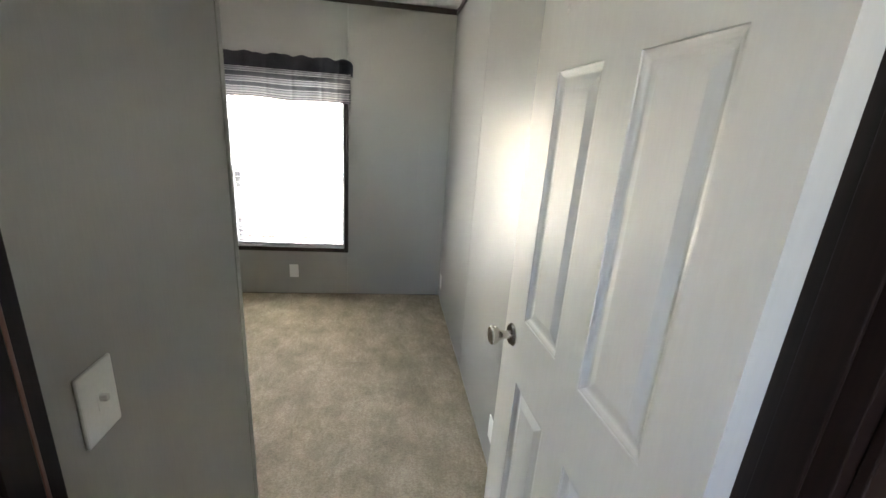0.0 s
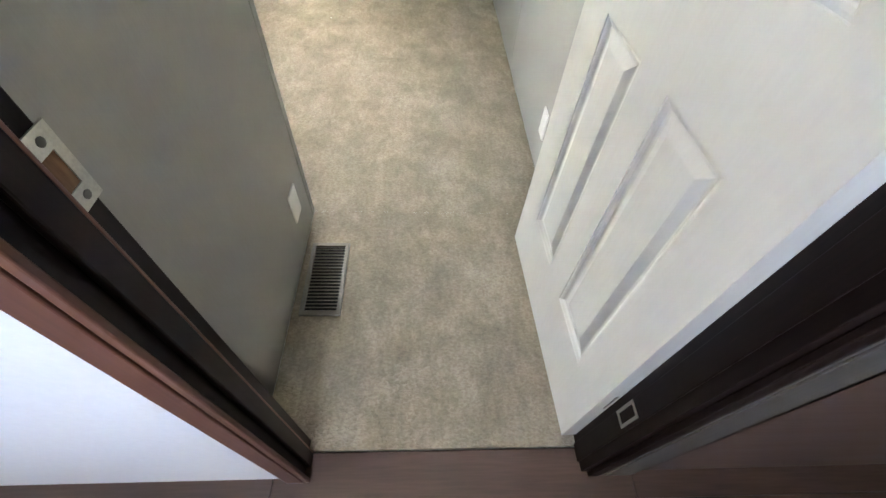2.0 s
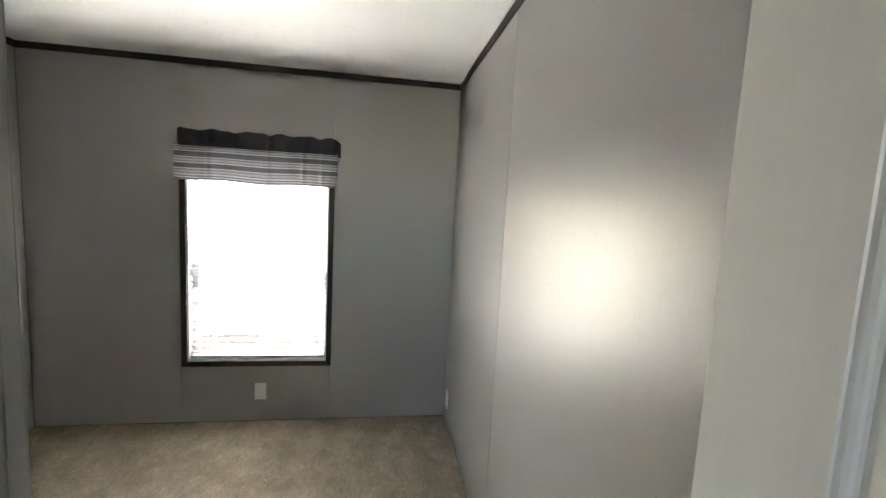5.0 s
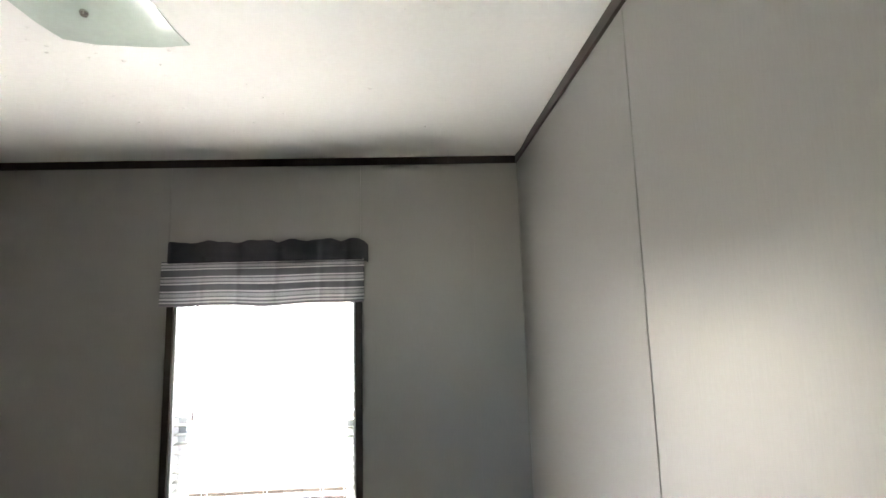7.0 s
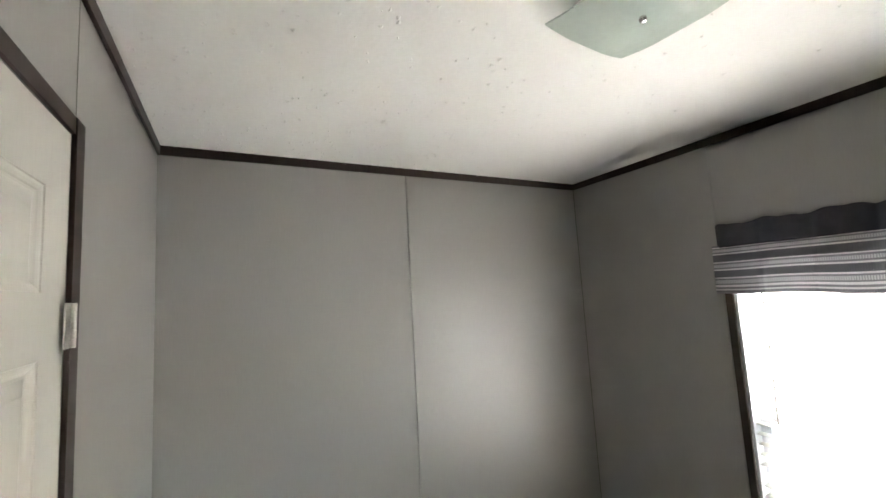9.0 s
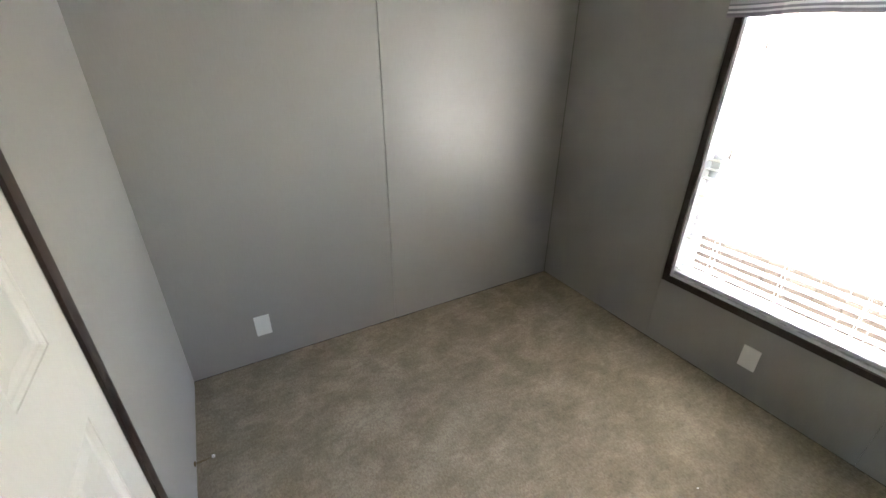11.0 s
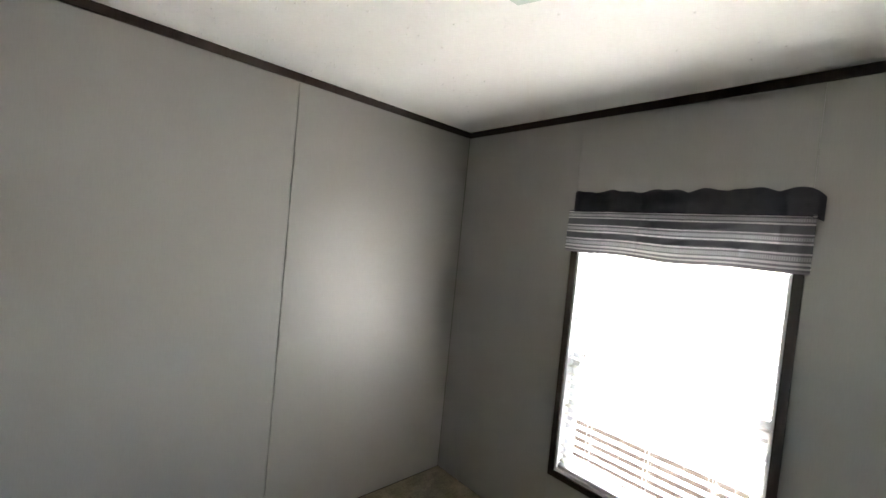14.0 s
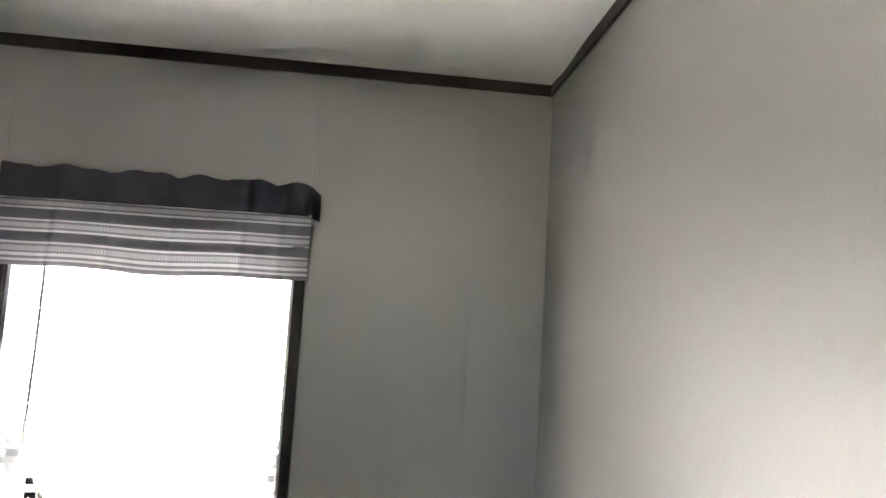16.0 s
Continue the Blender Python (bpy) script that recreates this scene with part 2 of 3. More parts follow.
def striped_cloth():
    """Woven bands of white and grey down the skirt of the valance."""
    m = bpy.data.materials.new("striped_valance_cloth")
    m.use_nodes = True
    nt = m.node_tree
    b = nt.nodes["Principled BSDF"]
    uv = nt.nodes.new("ShaderNodeUVMap")
    uv.uv_map = "weave"
    sep = nt.nodes.new("ShaderNodeSeparateXYZ")
    nt.links.new(uv.outputs[0], sep.inputs[0])
    ramp = nt.nodes.new("ShaderNodeValToRGB")
    ramp.color_ramp.interpolation = "CONSTANT"
    g, w, d, r, l = (0.22, 0.22, 0.235), (0.62, 0.61, 0.61), (0.155, 0.155, 0.17), (0.48, 0.48, 0.49), (0.30, 0.27, 0.30)
    bands = [(0.0, d), (0.03, w), (0.055, g), (0.085, r), (0.14, g), (0.165, w), (0.195, d), (0.34, w), (0.365, g), (0.40, r), (0.46, g), (0.49, w),
             (0.52, d), (0.66, w), (0.69, g), (0.72, r), (0.79, g), (0.82, w), (0.86, g), (0.90, w), (0.93, g), (0.965, l)]
    e = ramp.color_ramp.elements
    while len(e) < len(bands):
        e.new(0.5)
    for k, (p, c) in enumerate(bands):
        e[k].position = p
        e[k].color = (*c, 1)
    nt.links.new(sep.outputs[1], ramp.inputs[0])
    # small woven dashes across the bands
    wave = nt.nodes.new("ShaderNodeTexWave")
    wave.bands_direction = "X"
    wave.inputs["Scale"].default_value = 46.0
    wave.inputs["Distortion"].default_value = 1.5
    mp = nt.nodes.new("ShaderNodeMapping")
    nt.links.new(uv.outputs[0], mp.inputs[0])
    nt.links.new(mp.outputs[0], wave.inputs["Vector"])
    wr = nt.nodes.new("ShaderNodeMapRange")
    wr.inputs["From Min"].default_value, wr.inputs["From Max"].default_value = 0.3, 0.6
    wr.inputs["To Min"].default_value, wr.inputs["To Max"].default_value = 0.66, 1.03
    nt.links.new(wave.outputs["Fac"], wr.inputs["Value"])
    mul = nt.nodes.new("ShaderNodeMix")
    mul.data_type, mul.blend_type = "RGBA", "MULTIPLY"
    lum = nt.nodes.new("ShaderNodeMath")
    lum.operation = "COMPARE"
    lum.inputs[1].default_value, lum.inputs[2].default_value = 0.5, 0.06
    nt.links.new(ramp.outputs[0], lum.inputs[0])
    share = nt.nodes.new("ShaderNodeMath")
    share.operation = "MULTIPLY_ADD"
    share.inputs[1].default_value, share.inputs[2].default_value = 0.85, 0.15
    nt.links.new(lum.outputs[0], share.inputs[0])
    nt.links.new(share.outputs[0], mul.inputs[0])
    nt.links.new(ramp.outputs[0], mul.inputs[6])
    nt.links.new(wr.outputs[0], mul.inputs[7])
    nt.links.new(mul.outputs[2], b.inputs["Base Color"])
    b.inputs["Roughness"].default_value = 0.9
    b.inputs["Specular IOR Level"].default_value = 0.15
    bp = nt.nodes.new("ShaderNodeBump")
    bp.inputs["Strength"].default_value, bp.inputs["Distance"].default_value = 0.4, 0.001
    nt.links.new(mul.outputs[2], bp.inputs["Height"])
    nt.links.new(bp.outputs[0], b.inputs["Normal"])
    tr = nt.nodes.new("ShaderNodeBsdfTranslucent")
    nt.links.new(mul.outputs[2], tr.inputs[0])
    mx = nt.nodes.new("ShaderNodeMixShader")
    mx.inputs[0].default_value = 0.3
    nt.links.new(b.outputs[0], mx.inputs[1])
    nt.links.new(tr.outputs[0], mx.inputs[2])
    nt.links.new(mx.outputs[0], nt.nodes["Material Output"].inputs[0])
    return m


STRIPED = striped_cloth()
SLAT = material("white_blind_slat", (0.66, 0.655, 0.64), (0.70, 0.695, 0.68), 0.42, scale=(3, 30, 3), fine=(20, 200, 20), bump=0.04, reach=0.0004, translucent=0.12)


def pane_glass():
    m = bpy.data.materials.new("window_glass")
    m.use_nodes = True
    nt = m.node_tree
    nt.nodes.remove(nt.nodes["Principled BSDF"])
    t, g, mx = (nt.nodes.new(n) for n in ("ShaderNodeBsdfTransparent", "ShaderNodeBsdfGlossy", "ShaderNodeMixShader"))
    g.inputs["Roughness"].default_value = 0.02
    t.inputs[0].default_value = (0.96, 0.98, 0.97, 1)
    fr = nt.nodes.new("ShaderNodeFresnel")
    fr.inputs[0].default_value = 1.45
    nt.links.new(fr.outputs[0], mx.inputs[0])
    nt.links.new(t.outputs[0], mx.inputs[1])
    nt.links.new(g.outputs[0], mx.inputs[2])
    nt.links.new(mx.outputs[0], nt.nodes["Material Output"].inputs[0])
    return m


GLASS = pane_glass()


# ---------------------------------------------------------------- mesh helpers
def box(bm, x0, y0, z0, x1, y1, z1, bevel=0.0):
    """An axis-aligned block added to bm, with bevelled edges if asked."""
    vs = [bm.verts.new((x, y, z)) for x in (x0, x1) for y in (y0, y1) for z in (z0, z1)]
    fs = [bm.faces.new([vs[i] for i in q]) for q in ((0, 1, 3, 2), (4, 6, 7, 5), (0, 4, 5, 1), (2, 3, 7, 6), (0, 2, 6, 4), (1, 5, 7, 3))]
    if bevel:
        es = list({e for f in fs for e in f.edges})
        bmesh.ops.bevel(bm, geom=es, offset=bevel, segments=2, affect="EDGES", profile=0.5)


def lathe(bm, profile, axis="z", seg=24, at=(0, 0, 0)):
    """A turned body: profile of (distance along the axis, radius)."""
    rings = []
    for d, r in profile:
        ring = []
        for k in range(seg):
            a = 2 * math.pi * k / seg
            u, v = r * math.cos(a), r * math.sin(a)
            p = {"z": (u, v, d), "x": (d, u, v), "y": (u, d, v)}[axis]
            ring.append(bm.verts.new((p[0] + at[0], p[1] + at[1], p[2] + at[2])))
        rings.append(ring)
    for a, b in zip(rings, rings[1:]):
        for k in range(seg):
            bm.faces.new((a[k], a[(k + 1) % seg], b[(k + 1) % seg], b[k]))
    bm.faces.new(rings[0])
    bm.faces.new(rings[-1])


def tube(bm, pts, r, seg=8):
    rings = []
    for i, p in enumerate(pts):
        p = Vector(p)
        d = (Vector(pts[min(i + 1, len(pts) - 1)]) - Vector(pts[max(i - 1, 0)])).normalized()
        a = d.orthogonal().normalized()
        b = d.cross(a)
        rings.append([bm.verts.new(p + r * (math.cos(2 * math.pi * k / seg) * a + math.sin(2 * math.pi * k / seg) * b)) for k in range(seg)])
    for i in range(len(rings) - 1):
        # line up the two rings before joining them
        a, b = rings[i], rings[i + 1]
        s = min(range(seg), key=lambda j: (b[j].co - a[0].co).length)
        b = b[s:] + b[:s]
        rings[i + 1] = b
        for k in range(seg):
            bm.faces.new((a[k], a[(k + 1) % seg], b[(k + 1) % seg], b[k]))
    bm.faces.new(rings[0])
    bm.faces.new(rings[-1])


def mesh_of(name, bm, mat, smooth=False):
    bmesh.ops.recalc_face_normals(bm, faces=bm.faces)
    me = bpy.data.meshes.new(name)
    bm.to_mesh(me)
    bm.free()
    me.materials.append(mat)
    if smooth:
        me.shade_smooth()
        me.set_sharp_from_angle(angle=radians(35))
    return me


def part(name, bm, mat, parent=None, label="", smooth=False):
    ob = new(name, mesh_of(name, bm, mat, smooth))
    if parent:
        ob.parent = parent
    if label:
        tagged(ob, label)
    return ob


def block(name, mat, x0, y0, z0, x1, y1, z1, parent=None, bevel=0.0, label=""):
    bm = bmesh.new()
    box(bm, x0, y0, z0, x1, y1, z1, bevel)
    return part(name, bm, mat, parent, label)


def structure(ob, label, category):
    return tagged(ob, label, category, kind="structure")


# ---------------------------------------------------------------- plan
XW, XE, XP = -2.577, 0.0, -0.893          # west wall, east wall, passage wall
YN, YS, YD, YH = 0.0, -2.245, -3.04, -3.14  # window wall, closet wall, door wall to the room, to the hallway
ZC, TH = 2.297, 0.012                     # ceiling, wallboard
WX0, WX1, WZ0, WZ1 = -1.692, -0.829, 0.413, 1.80   # window opening
DX0, DX1, DZ = -0.77, -0.075, 2.0         # bedroom doorway
CX0, CX1 = -1.612, -0.945                  # closet doorway


def panels(wall, axis, face, back, cuts, z1, holes=(), gap=0.005):
    """Wallboard sheets on one wall between the cuts, a hair apart, with holes left out."""
    for a, b in zip(cuts, cuts[1:]):
        bm = bmesh.new()
        spans = [(a + gap / 2, b - gap / 2, 0.0, z1)]
        for h0, h1, hz0, hz1 in holes:
            out = []
            for s0, s1, z0, zz1 in spans:
                if h1 <= s0 or h0 >= s1:
                    out.append((s0, s1, z0, zz1))
                    continue
                if h0 > s0:
                    out.append((s0, h0, z0, zz1))
                if h1 < s1:
                    out.append((h1, s1, z0, zz1))
                c0, c1 = max(s0, h0), min(s1, h1)
                if hz0 > z0:
                    out.append((c0, c1, z0, hz0))
                if hz1 < zz1:
                    out.append((c0, c1, hz1, zz1))
            spans = out
        for s0, s1, z0, zz1 in spans:
            if axis == "x":
                box(bm, s0, min(face, back), z0, s1, max(face, back), zz1)
            else:
                box(bm, min(face, back), s0, z0, max(face, back), s1, zz1)
        bmesh.ops.remove_doubles(bm, verts=bm.verts, dist=1e-5)
        part("panel", bm, VINYL, wall)


def wall_with_hole(name, mat, axis, c0, c1, s0, s1, z1, hole=None, z0=-0.25):
    bm = bmesh.new()
    def add(a, b, za, zb):
        if b - a < 1e-4 or zb - za < 1e-4:
            return
        if axis == "x":
            box(bm, a, c0, za, b, c1, zb)
        else:
            box(bm, c0, a, za, c1, b, zb)
    if hole:
        h0, h1, hz0, hz1 = hole
        add(s0, h0, z0, z1)
        add(h1, s1, z0, z1)
        add(h0, h1, z0, hz0)
        add(h0, h1, hz1, z1)
    else:
        add(s0, s1, z0, z1)
    return part(name, bm, mat)


# walls: a core with vinyl-faced sheets in front of it
WIN = (WX0, WX1, WZ0, WZ1)
wn_ = structure(wall_with_hole("wall_north", SEAM, "x", YN + TH, YN + 0.11, XW - 0.1, XE + 0.1, ZC + 0.1, WIN), "grey vinyl wallboard wall around the bedroom window", "wall")
panels(wn_, "x", YN, YN + TH, [XW, -1.735, -0.802, -0.243, XE], ZC, [WIN], 0.0012)
for x in (-0.243,):
    block("batten", VINYL, x - 0.009, YN - 0.0022, 0.0, x + 0.009, YN - 0.0003, 2.2585, wn_, 0.0006)
ww = structure(wall_with_hole("wall_west", SEAM, "y", XW - 0.1, XW - TH, YS - 0.1, YN + TH - 0.001, ZC + 0.1), "grey vinyl wallboard wall with one seam", "wall")
panels(ww, "y", XW, XW - TH, [YS - 0.05, -1.18, YN], ZC)
we = structure(wall_with_hole("wall_east", SEAM, "y", XE + TH, XE + 0.1, YH, YN + TH - 0.001, ZC + 0.1), "grey vinyl wallboard wall with one seam", "wall")
panels(we, "y", XE, XE + TH, [YD, -2.37, -1.15, YN], ZC)
CHOLE = (CX0, CX1, 0.0, 1.985)
ws = structure(wall_with_hole("wall_south", SEAM, "x", YS - 0.09, YS - TH, XW - 0.1, XP - TH - 0.001, ZC + 0.1, (CX0, CX1, -0.3, 1.985)), "grey vinyl wallboard wall round the closet door", "wall")
panels(ws, "x", YS, YS - TH, [XW, -1.634, XP - 0.002], ZC, [CHOLE])
wp = structure(wall_with_hole("wall_passage", SEAM, "y", XP - 0.09, XP - TH, YD, YS - 0.001, ZC + 0.1), "grey vinyl wallboard side of the door passage", "wall")
panels(wp, "y", XP, XP - TH, [YD, YS], ZC)
wd = structure(wall_with_hole("wall_door", SEAM, "x", YH + 0.012, YD - TH, XP - 0.1, XE + 0.1, ZC + 0.1, (DX0 - 0.02, DX1 + 0.02, -0.3, DZ + 0.02)), "grey vinyl wallboard wall round the bedroom doorway", "wall")
panels(wd, "x", YD, YD - TH, [XP, XE], ZC, [(DX0 - 0.02, DX1 + 0.02, 0.0, DZ + 0.02)])

# corner strips
bm = bmesh.new()
box(bm, XP - 0.024, YS, 0.0, XP + 0.003, YS + 0.003, 2.257, 0.001)
box(bm, XP, YS - 0.024, 0.0, XP + 0.003, YS - 0.0005, 2.257, 0.001)
structure(part("corner_trim", bm, VINYL), "grey vinyl angle strip over the passage corner", "trim")
bm = bmesh.new()
box(bm, XE - 0.012, YN - 0.0022, 0.0, XE - 0.0002, YN - 0.0002, 2.257, 0.0006)
structure(part("corner_trim", bm, VINYL), "grey vinyl strip in the corner", "trim")

# ceiling, sagging a little beside the window wall
bm = bmesh.new()
ys = [YN + 0.05 - k * 0.025 for k in range(28)] + [-0.8, -1.2, -1.7, -2.2, YH]
def sag(x, y):
    d, side = -y, min(1.0, max(0.0, (x + 1.9) / 0.9))
    if d < 0 or d > 0.30:
        return 0.0
    return -0.010 * side * (math.sin(math.pi * d / 0.28) ** 2 if d < 0.14 else 0.5 + 0.5 * math.cos(math.pi * (d - 0.14) / 0.16))
xs = [XW - 0.1 + k * (XE + 0.1 - XW + 0.1) / 20 for k in range(21)]
lo = [[bm.verts.new((x, y, ZC + sag(x, y))) for x in xs] for y in ys]
hi = [[bm.verts.new((x, y, ZC + 0.1)) for x in xs] for y in ys]
for i in range(len(ys) - 1):
    for j in range(20):
        bm.faces.new((lo[i][j], lo[i][j + 1], lo[i + 1][j + 1], lo[i + 1][j]))
        bm.faces.new((hi[i][j], hi[i + 1][j], hi[i + 1][j + 1], hi[i][j + 1]))
# stipple: small raised flecks of texture
rng = random.Random(4)
for k in range(7000):
    x, y = rng.uniform(XW, XE), rng.uniform(YS, -0.05)
    near = math.hypot(x - XW, y - YS)
    if rng.random() > 0.012 + 0.95 * math.exp(-near / 0.55):
        continue
    r, a = rng.uniform(0.0015, 0.0075), rng.uniform(0, 6.28)
    top = ZC + sag(x, y)
    ring = [bm.verts.new((x + r * (1.6 if q % 2 else 0.9) * math.cos(a + q * 1.05) * rng.uniform(0.7, 1.4), y + r * math.sin(a + q * 1.05) * rng.uniform(0.7, 1.3), top)) for q in range(6)]
    tip = bm.verts.new((x, y, top - rng.uniform(0.002, 0.0045)))
    for q in range(6):
        bm.faces.new((ring[q], ring[(q + 1) % 6], tip))
ceil = structure(part("ceiling", bm, CEIL), "white stippled ceiling with a slight sag at the window wall", "ceiling")

# dark batten at the ceiling
def batten(x0, y0, x1, y1):
    bm = bmesh.new()
    box(bm, x0, y0, 2.259, x1, y1, ZC + 0.004, 0.002)
    structure(part("ceiling_trim", bm, TRIM), "dark brown strip where the wall meets the ceiling", "trim")


batten(XW, YN - 0.011, XE, YN - 0.0005)
batten(XW + 0.0005, YS, XW + 0.011, YN - 0.012)
batten(XE - 0.011, YD, XE - 0.0005, YN - 0.012)
batten(XW + 0.012, YS + 0.0005, XP + 0.011, YS + 0.011)
batten(XP + 0.0005, YD, XP + 0.011, YS - 0.001)
batten(XP + 0.012, YD + 0.0005, XE - 0.012, YD + 0.011)

# ---------------------------------------------------------------- floors
def carpet_height(x, y):
    z = 0.0040 * noise.noise((x * 4, y * 4, 0.3)) + 0.0010 * noise.noise((x * 34, y * 34, 2.0)) + 0.0016 * noise.noise((x * 90, y * 90, 5.0))
    # a pressed crease
    ax, ay, bx, by = -1.761, -1.908, -1.864, -1.736
    t = max(0.0, min(1.0, ((x - ax) * (bx - ax) + (y - ay) * (by - ay)) / ((bx - ax) ** 2 + (by - ay) ** 2)))
    d = math.hypot(x - ax - t * (bx - ax), y - ay - t * (by - ay))
    return z - 0.006 * math.exp(-(d / 0.009) ** 2) - 0.003


def carpet_sheet(bm, x0, y0, x1, y1, step):
    nx, ny = max(1, int((x1 - x0) / step)), max(1, int((y1 - y0) / step))
    g = [[bm.verts.new((x0 + (x1 - x0) * i / nx, y0 + (y1 - y0) * j / ny, carpet_height(x0 + (x1 - x0) * i / nx, y0 + (y1 - y0) * j / ny))) for i in range(nx + 1)] for j in range(ny + 1)]
    for j in range(ny):
        for i in range(nx):
            bm.faces.new((g[j][i], g[j][i + 1], g[j + 1][i + 1], g[j + 1][i]))


VX0, VX1, VY0, VY1 = -0.868, -0.740, -2.690, -2.404   # floor register
bm = bmesh.new()
carpet_sheet(bm, XW, YS, XE, YN, 0.013)
for r in ((XP, -3.080, VX0, YS), (VX1, -3.080, XE, YS), (VX0, VY1, VX1, YS), (VX0, -3.080, VX1, VY0)):
    carpet_sheet(bm, *r, 0.013)
carpet = structure(part("floor", bm, CARPET, smooth=True), "worn beige cut-pile carpet with footmarks", "carpet")
structure(block("subfloor", SIDING, XW - 0.1, YH, -0.25, XE + 0.1, 0.11, -0.03), "boards under the carpet", "floor")

# ---------------------------------------------------------------- six-panel doors
PANEL_ROWS = ((0.23, 0.817), (0.993, 1.572), (1.675, 1.845))
PROFILE = ((0.0, 0.0), (0.0015, -0.0022), (0.006, -0.0030), (0.0105, -0.0050), (0.013, -0.0072), (0.016, -0.0085), (0.021, -0.0085), (0.040, -0.003), (0.043, -0.0022))


def six_panel_door(name, width, height, thick, label):
    """Along +x from the hinge edge, faces at y = 0 and y = thick, standing on z = 0."""
    root = new(name)
    cols = ((0.104, 0.284), (0.384, 0.558))
    k = width / 0.68
    cols = [(a * k, b * k) for a, b in cols]
    xs = sorted({0.0, width, *[v for c in cols for v in c]})
    zs = sorted({0.0, height, *[v for r in PANEL_ROWS for v in r]})
    holes = [(c, r) for c in cols for r in PANEL_ROWS]
    bm = bmesh.new()
    def is_hole(xa, za):
        return any(c[0] <= xa < c[1] and r[0] <= za < r[1] for c, r in holes)
    for y in (0.0, thick):
        vs = {(x, z): bm.verts.new((x, y, z)) for x in xs for z in zs}
        for xa, xb in zip(xs, xs[1:]):
            for za, zb in zip(zs, zs[1:]):
                if not is_hole(xa, za):
                    bm.faces.new((vs[xa, za], vs[xb, za], vs[xb, zb], vs[xa, zb]))
    for a, b in (((0, 0), (width, 0)), ((width, 0), (width, height)), ((width, height), (0, height)), ((0, height), (0, 0))):
        bm.faces.new([bm.verts.new(p) for p in ((a[0], 0, a[1]), (b[0], 0, b[1]), (b[0], thick, b[1]), (a[0], thick, a[1]))])
    part("door_slab", bm, DOOR, root)
    for c, r in holes:
        bm = bmesh.new()
        for y, s in ((0.0, -1), (thick, 1)):
            prev = None
            for off, dep in PROFILE:
                ring = [bm.verts.new((x, y + s * dep, z)) for x, z in ((c[0] + off, r[0] + off), (c[1] - off, r[0] + off), (c[1] - off, r[1] - off), (c[0] + off, r[1] - off))]
                if prev:
                    for q in range(4):
                        bm.faces.new((prev[q], prev[(q + 1) % 4], ring[(q + 1) % 4], ring[q]))
                prev = ring
            bm.faces.new(prev)
        ob = part("panel", bm, DOOR, root)
    return tagged(root, label, "door", kind="structure")


def door_knob(parent, x, z, side):
    """A turned knob with its rose on one face of a door; side -1 or 1 along y."""
    knob = new("door_knob")
    knob.parent = parent
    bm = bmesh.new()
    lathe(bm, [(0, 0.031), (0.003 * side, 0.031), (0.008 * side, 0.027), (0.010 * side, 0.014)], "y", 28)
    part("rose", bm, NICKEL, knob, smooth=True)
    bm = bmesh.new()
    lathe(bm, [(0.008 * side, 0.012), (0.022 * side, 0.0105), (0.034 * side, 0.013), (0.044 * side, 0.021), (0.053 * side, 0.0255), (0.060 * side, 0.0255), (0.0635 * side, 0.022), (0.0625 * side, 0.012)], "y", 28)
    part("grip", bm, NICKEL, knob, smooth=True)
    tagged(knob, "polished nickel flared knob")
    return knob


door = six_panel_door("door_1", 0.68, 1.965, 0.039, "white six-panel interior door standing open against the passage")
dvec = Vector((-0.141 + 0.109, -2.378 + 3.057, 0))
dang = math.degrees(math.atan2(dvec.y, dvec.x))
door.matrix_world = pose(-0.109 + 0.035, -3.055, 0.018, 0, 0, dang)
# the face towards the passage is the one at y = thick after turning
for s, y in ((1, 0.039), (-1, 0.0)):
    k = door_knob(door, 0.62, 0.925, s)
    k.location = (0.622, y, 0.922)
block("latch_plate", ZINC, 0.679, 0.006, 0.884, 0.6815, 0.029, 0.94, door, 0.001, "small zinc latch plate in the door edge")


def hinge(x, y, z, sx, sy, leaves=(1, -1), metal=None, name="hinge"):
    """A butt hinge: two leaves, knuckles and screws, about a vertical pin."""
    h = new(name)
    metal = metal or ZINC
    for s in leaves:
        bm = bmesh.new()
        if sx:
            box(bm, min(0, s * 0.028), -0.0015, 0, max(0, s * 0.028), 0.0015, 0.078, 0.0008)
        else:
            box(bm, -0.0015, min(0, s * 0.028), 0, 0.0015, max(0, s * 0.028), 0.078, 0.0008)
        part("leaf", bm, metal, h)
    for k in range(5):
        bm = bmesh.new()
        lathe(bm, [(k * 0.0156 + 0.0004, 0.0045), ((k + 1) * 0.0156 - 0.0004, 0.0045)], "z", 12, (0.0, 0.005, 0) if sx else (-0.005, 0, 0))
        part("knuckle", bm, metal, h, smooth=True)
    h.location = (x, y, z)
    return tagged(h, "pale zinc butt hinge beside the closet door" if metal == ZINC else "dark worn butt hinge at the door edge", "hinge")


hinge(-0.0785, -3.052, 0.250, False, True, (1,), SCREW)
hinge(-0.0785, -3.052, 1.62, False, True, (1,), SCREW)

# bedroom door frame
frame_1 = new("door_frame_1")
structure(frame_1, "dark espresso wood door frame with a stop strip", "door frame")
block("jamb", JAMB, DX0 - 0.019, YH, 0.0, DX0, YD - 0.013, DZ, frame_1, 0.0015)
for y0, x1 in ((-3.0845, 0.0118), (YH + 0.0005, 0.0012)):
    block("worn_edge", CASING, DX0 + x1 - 0.003, y0, 0.0, DX0 + x1, y0 + 0.0035, DZ - 0.012, frame_1, 0.001, "brown worn-through edge")
block("jamb", JAMB, DX1, YH, 0.0, DX1 + 0.019, YD, DZ, frame_1, 0.0015)
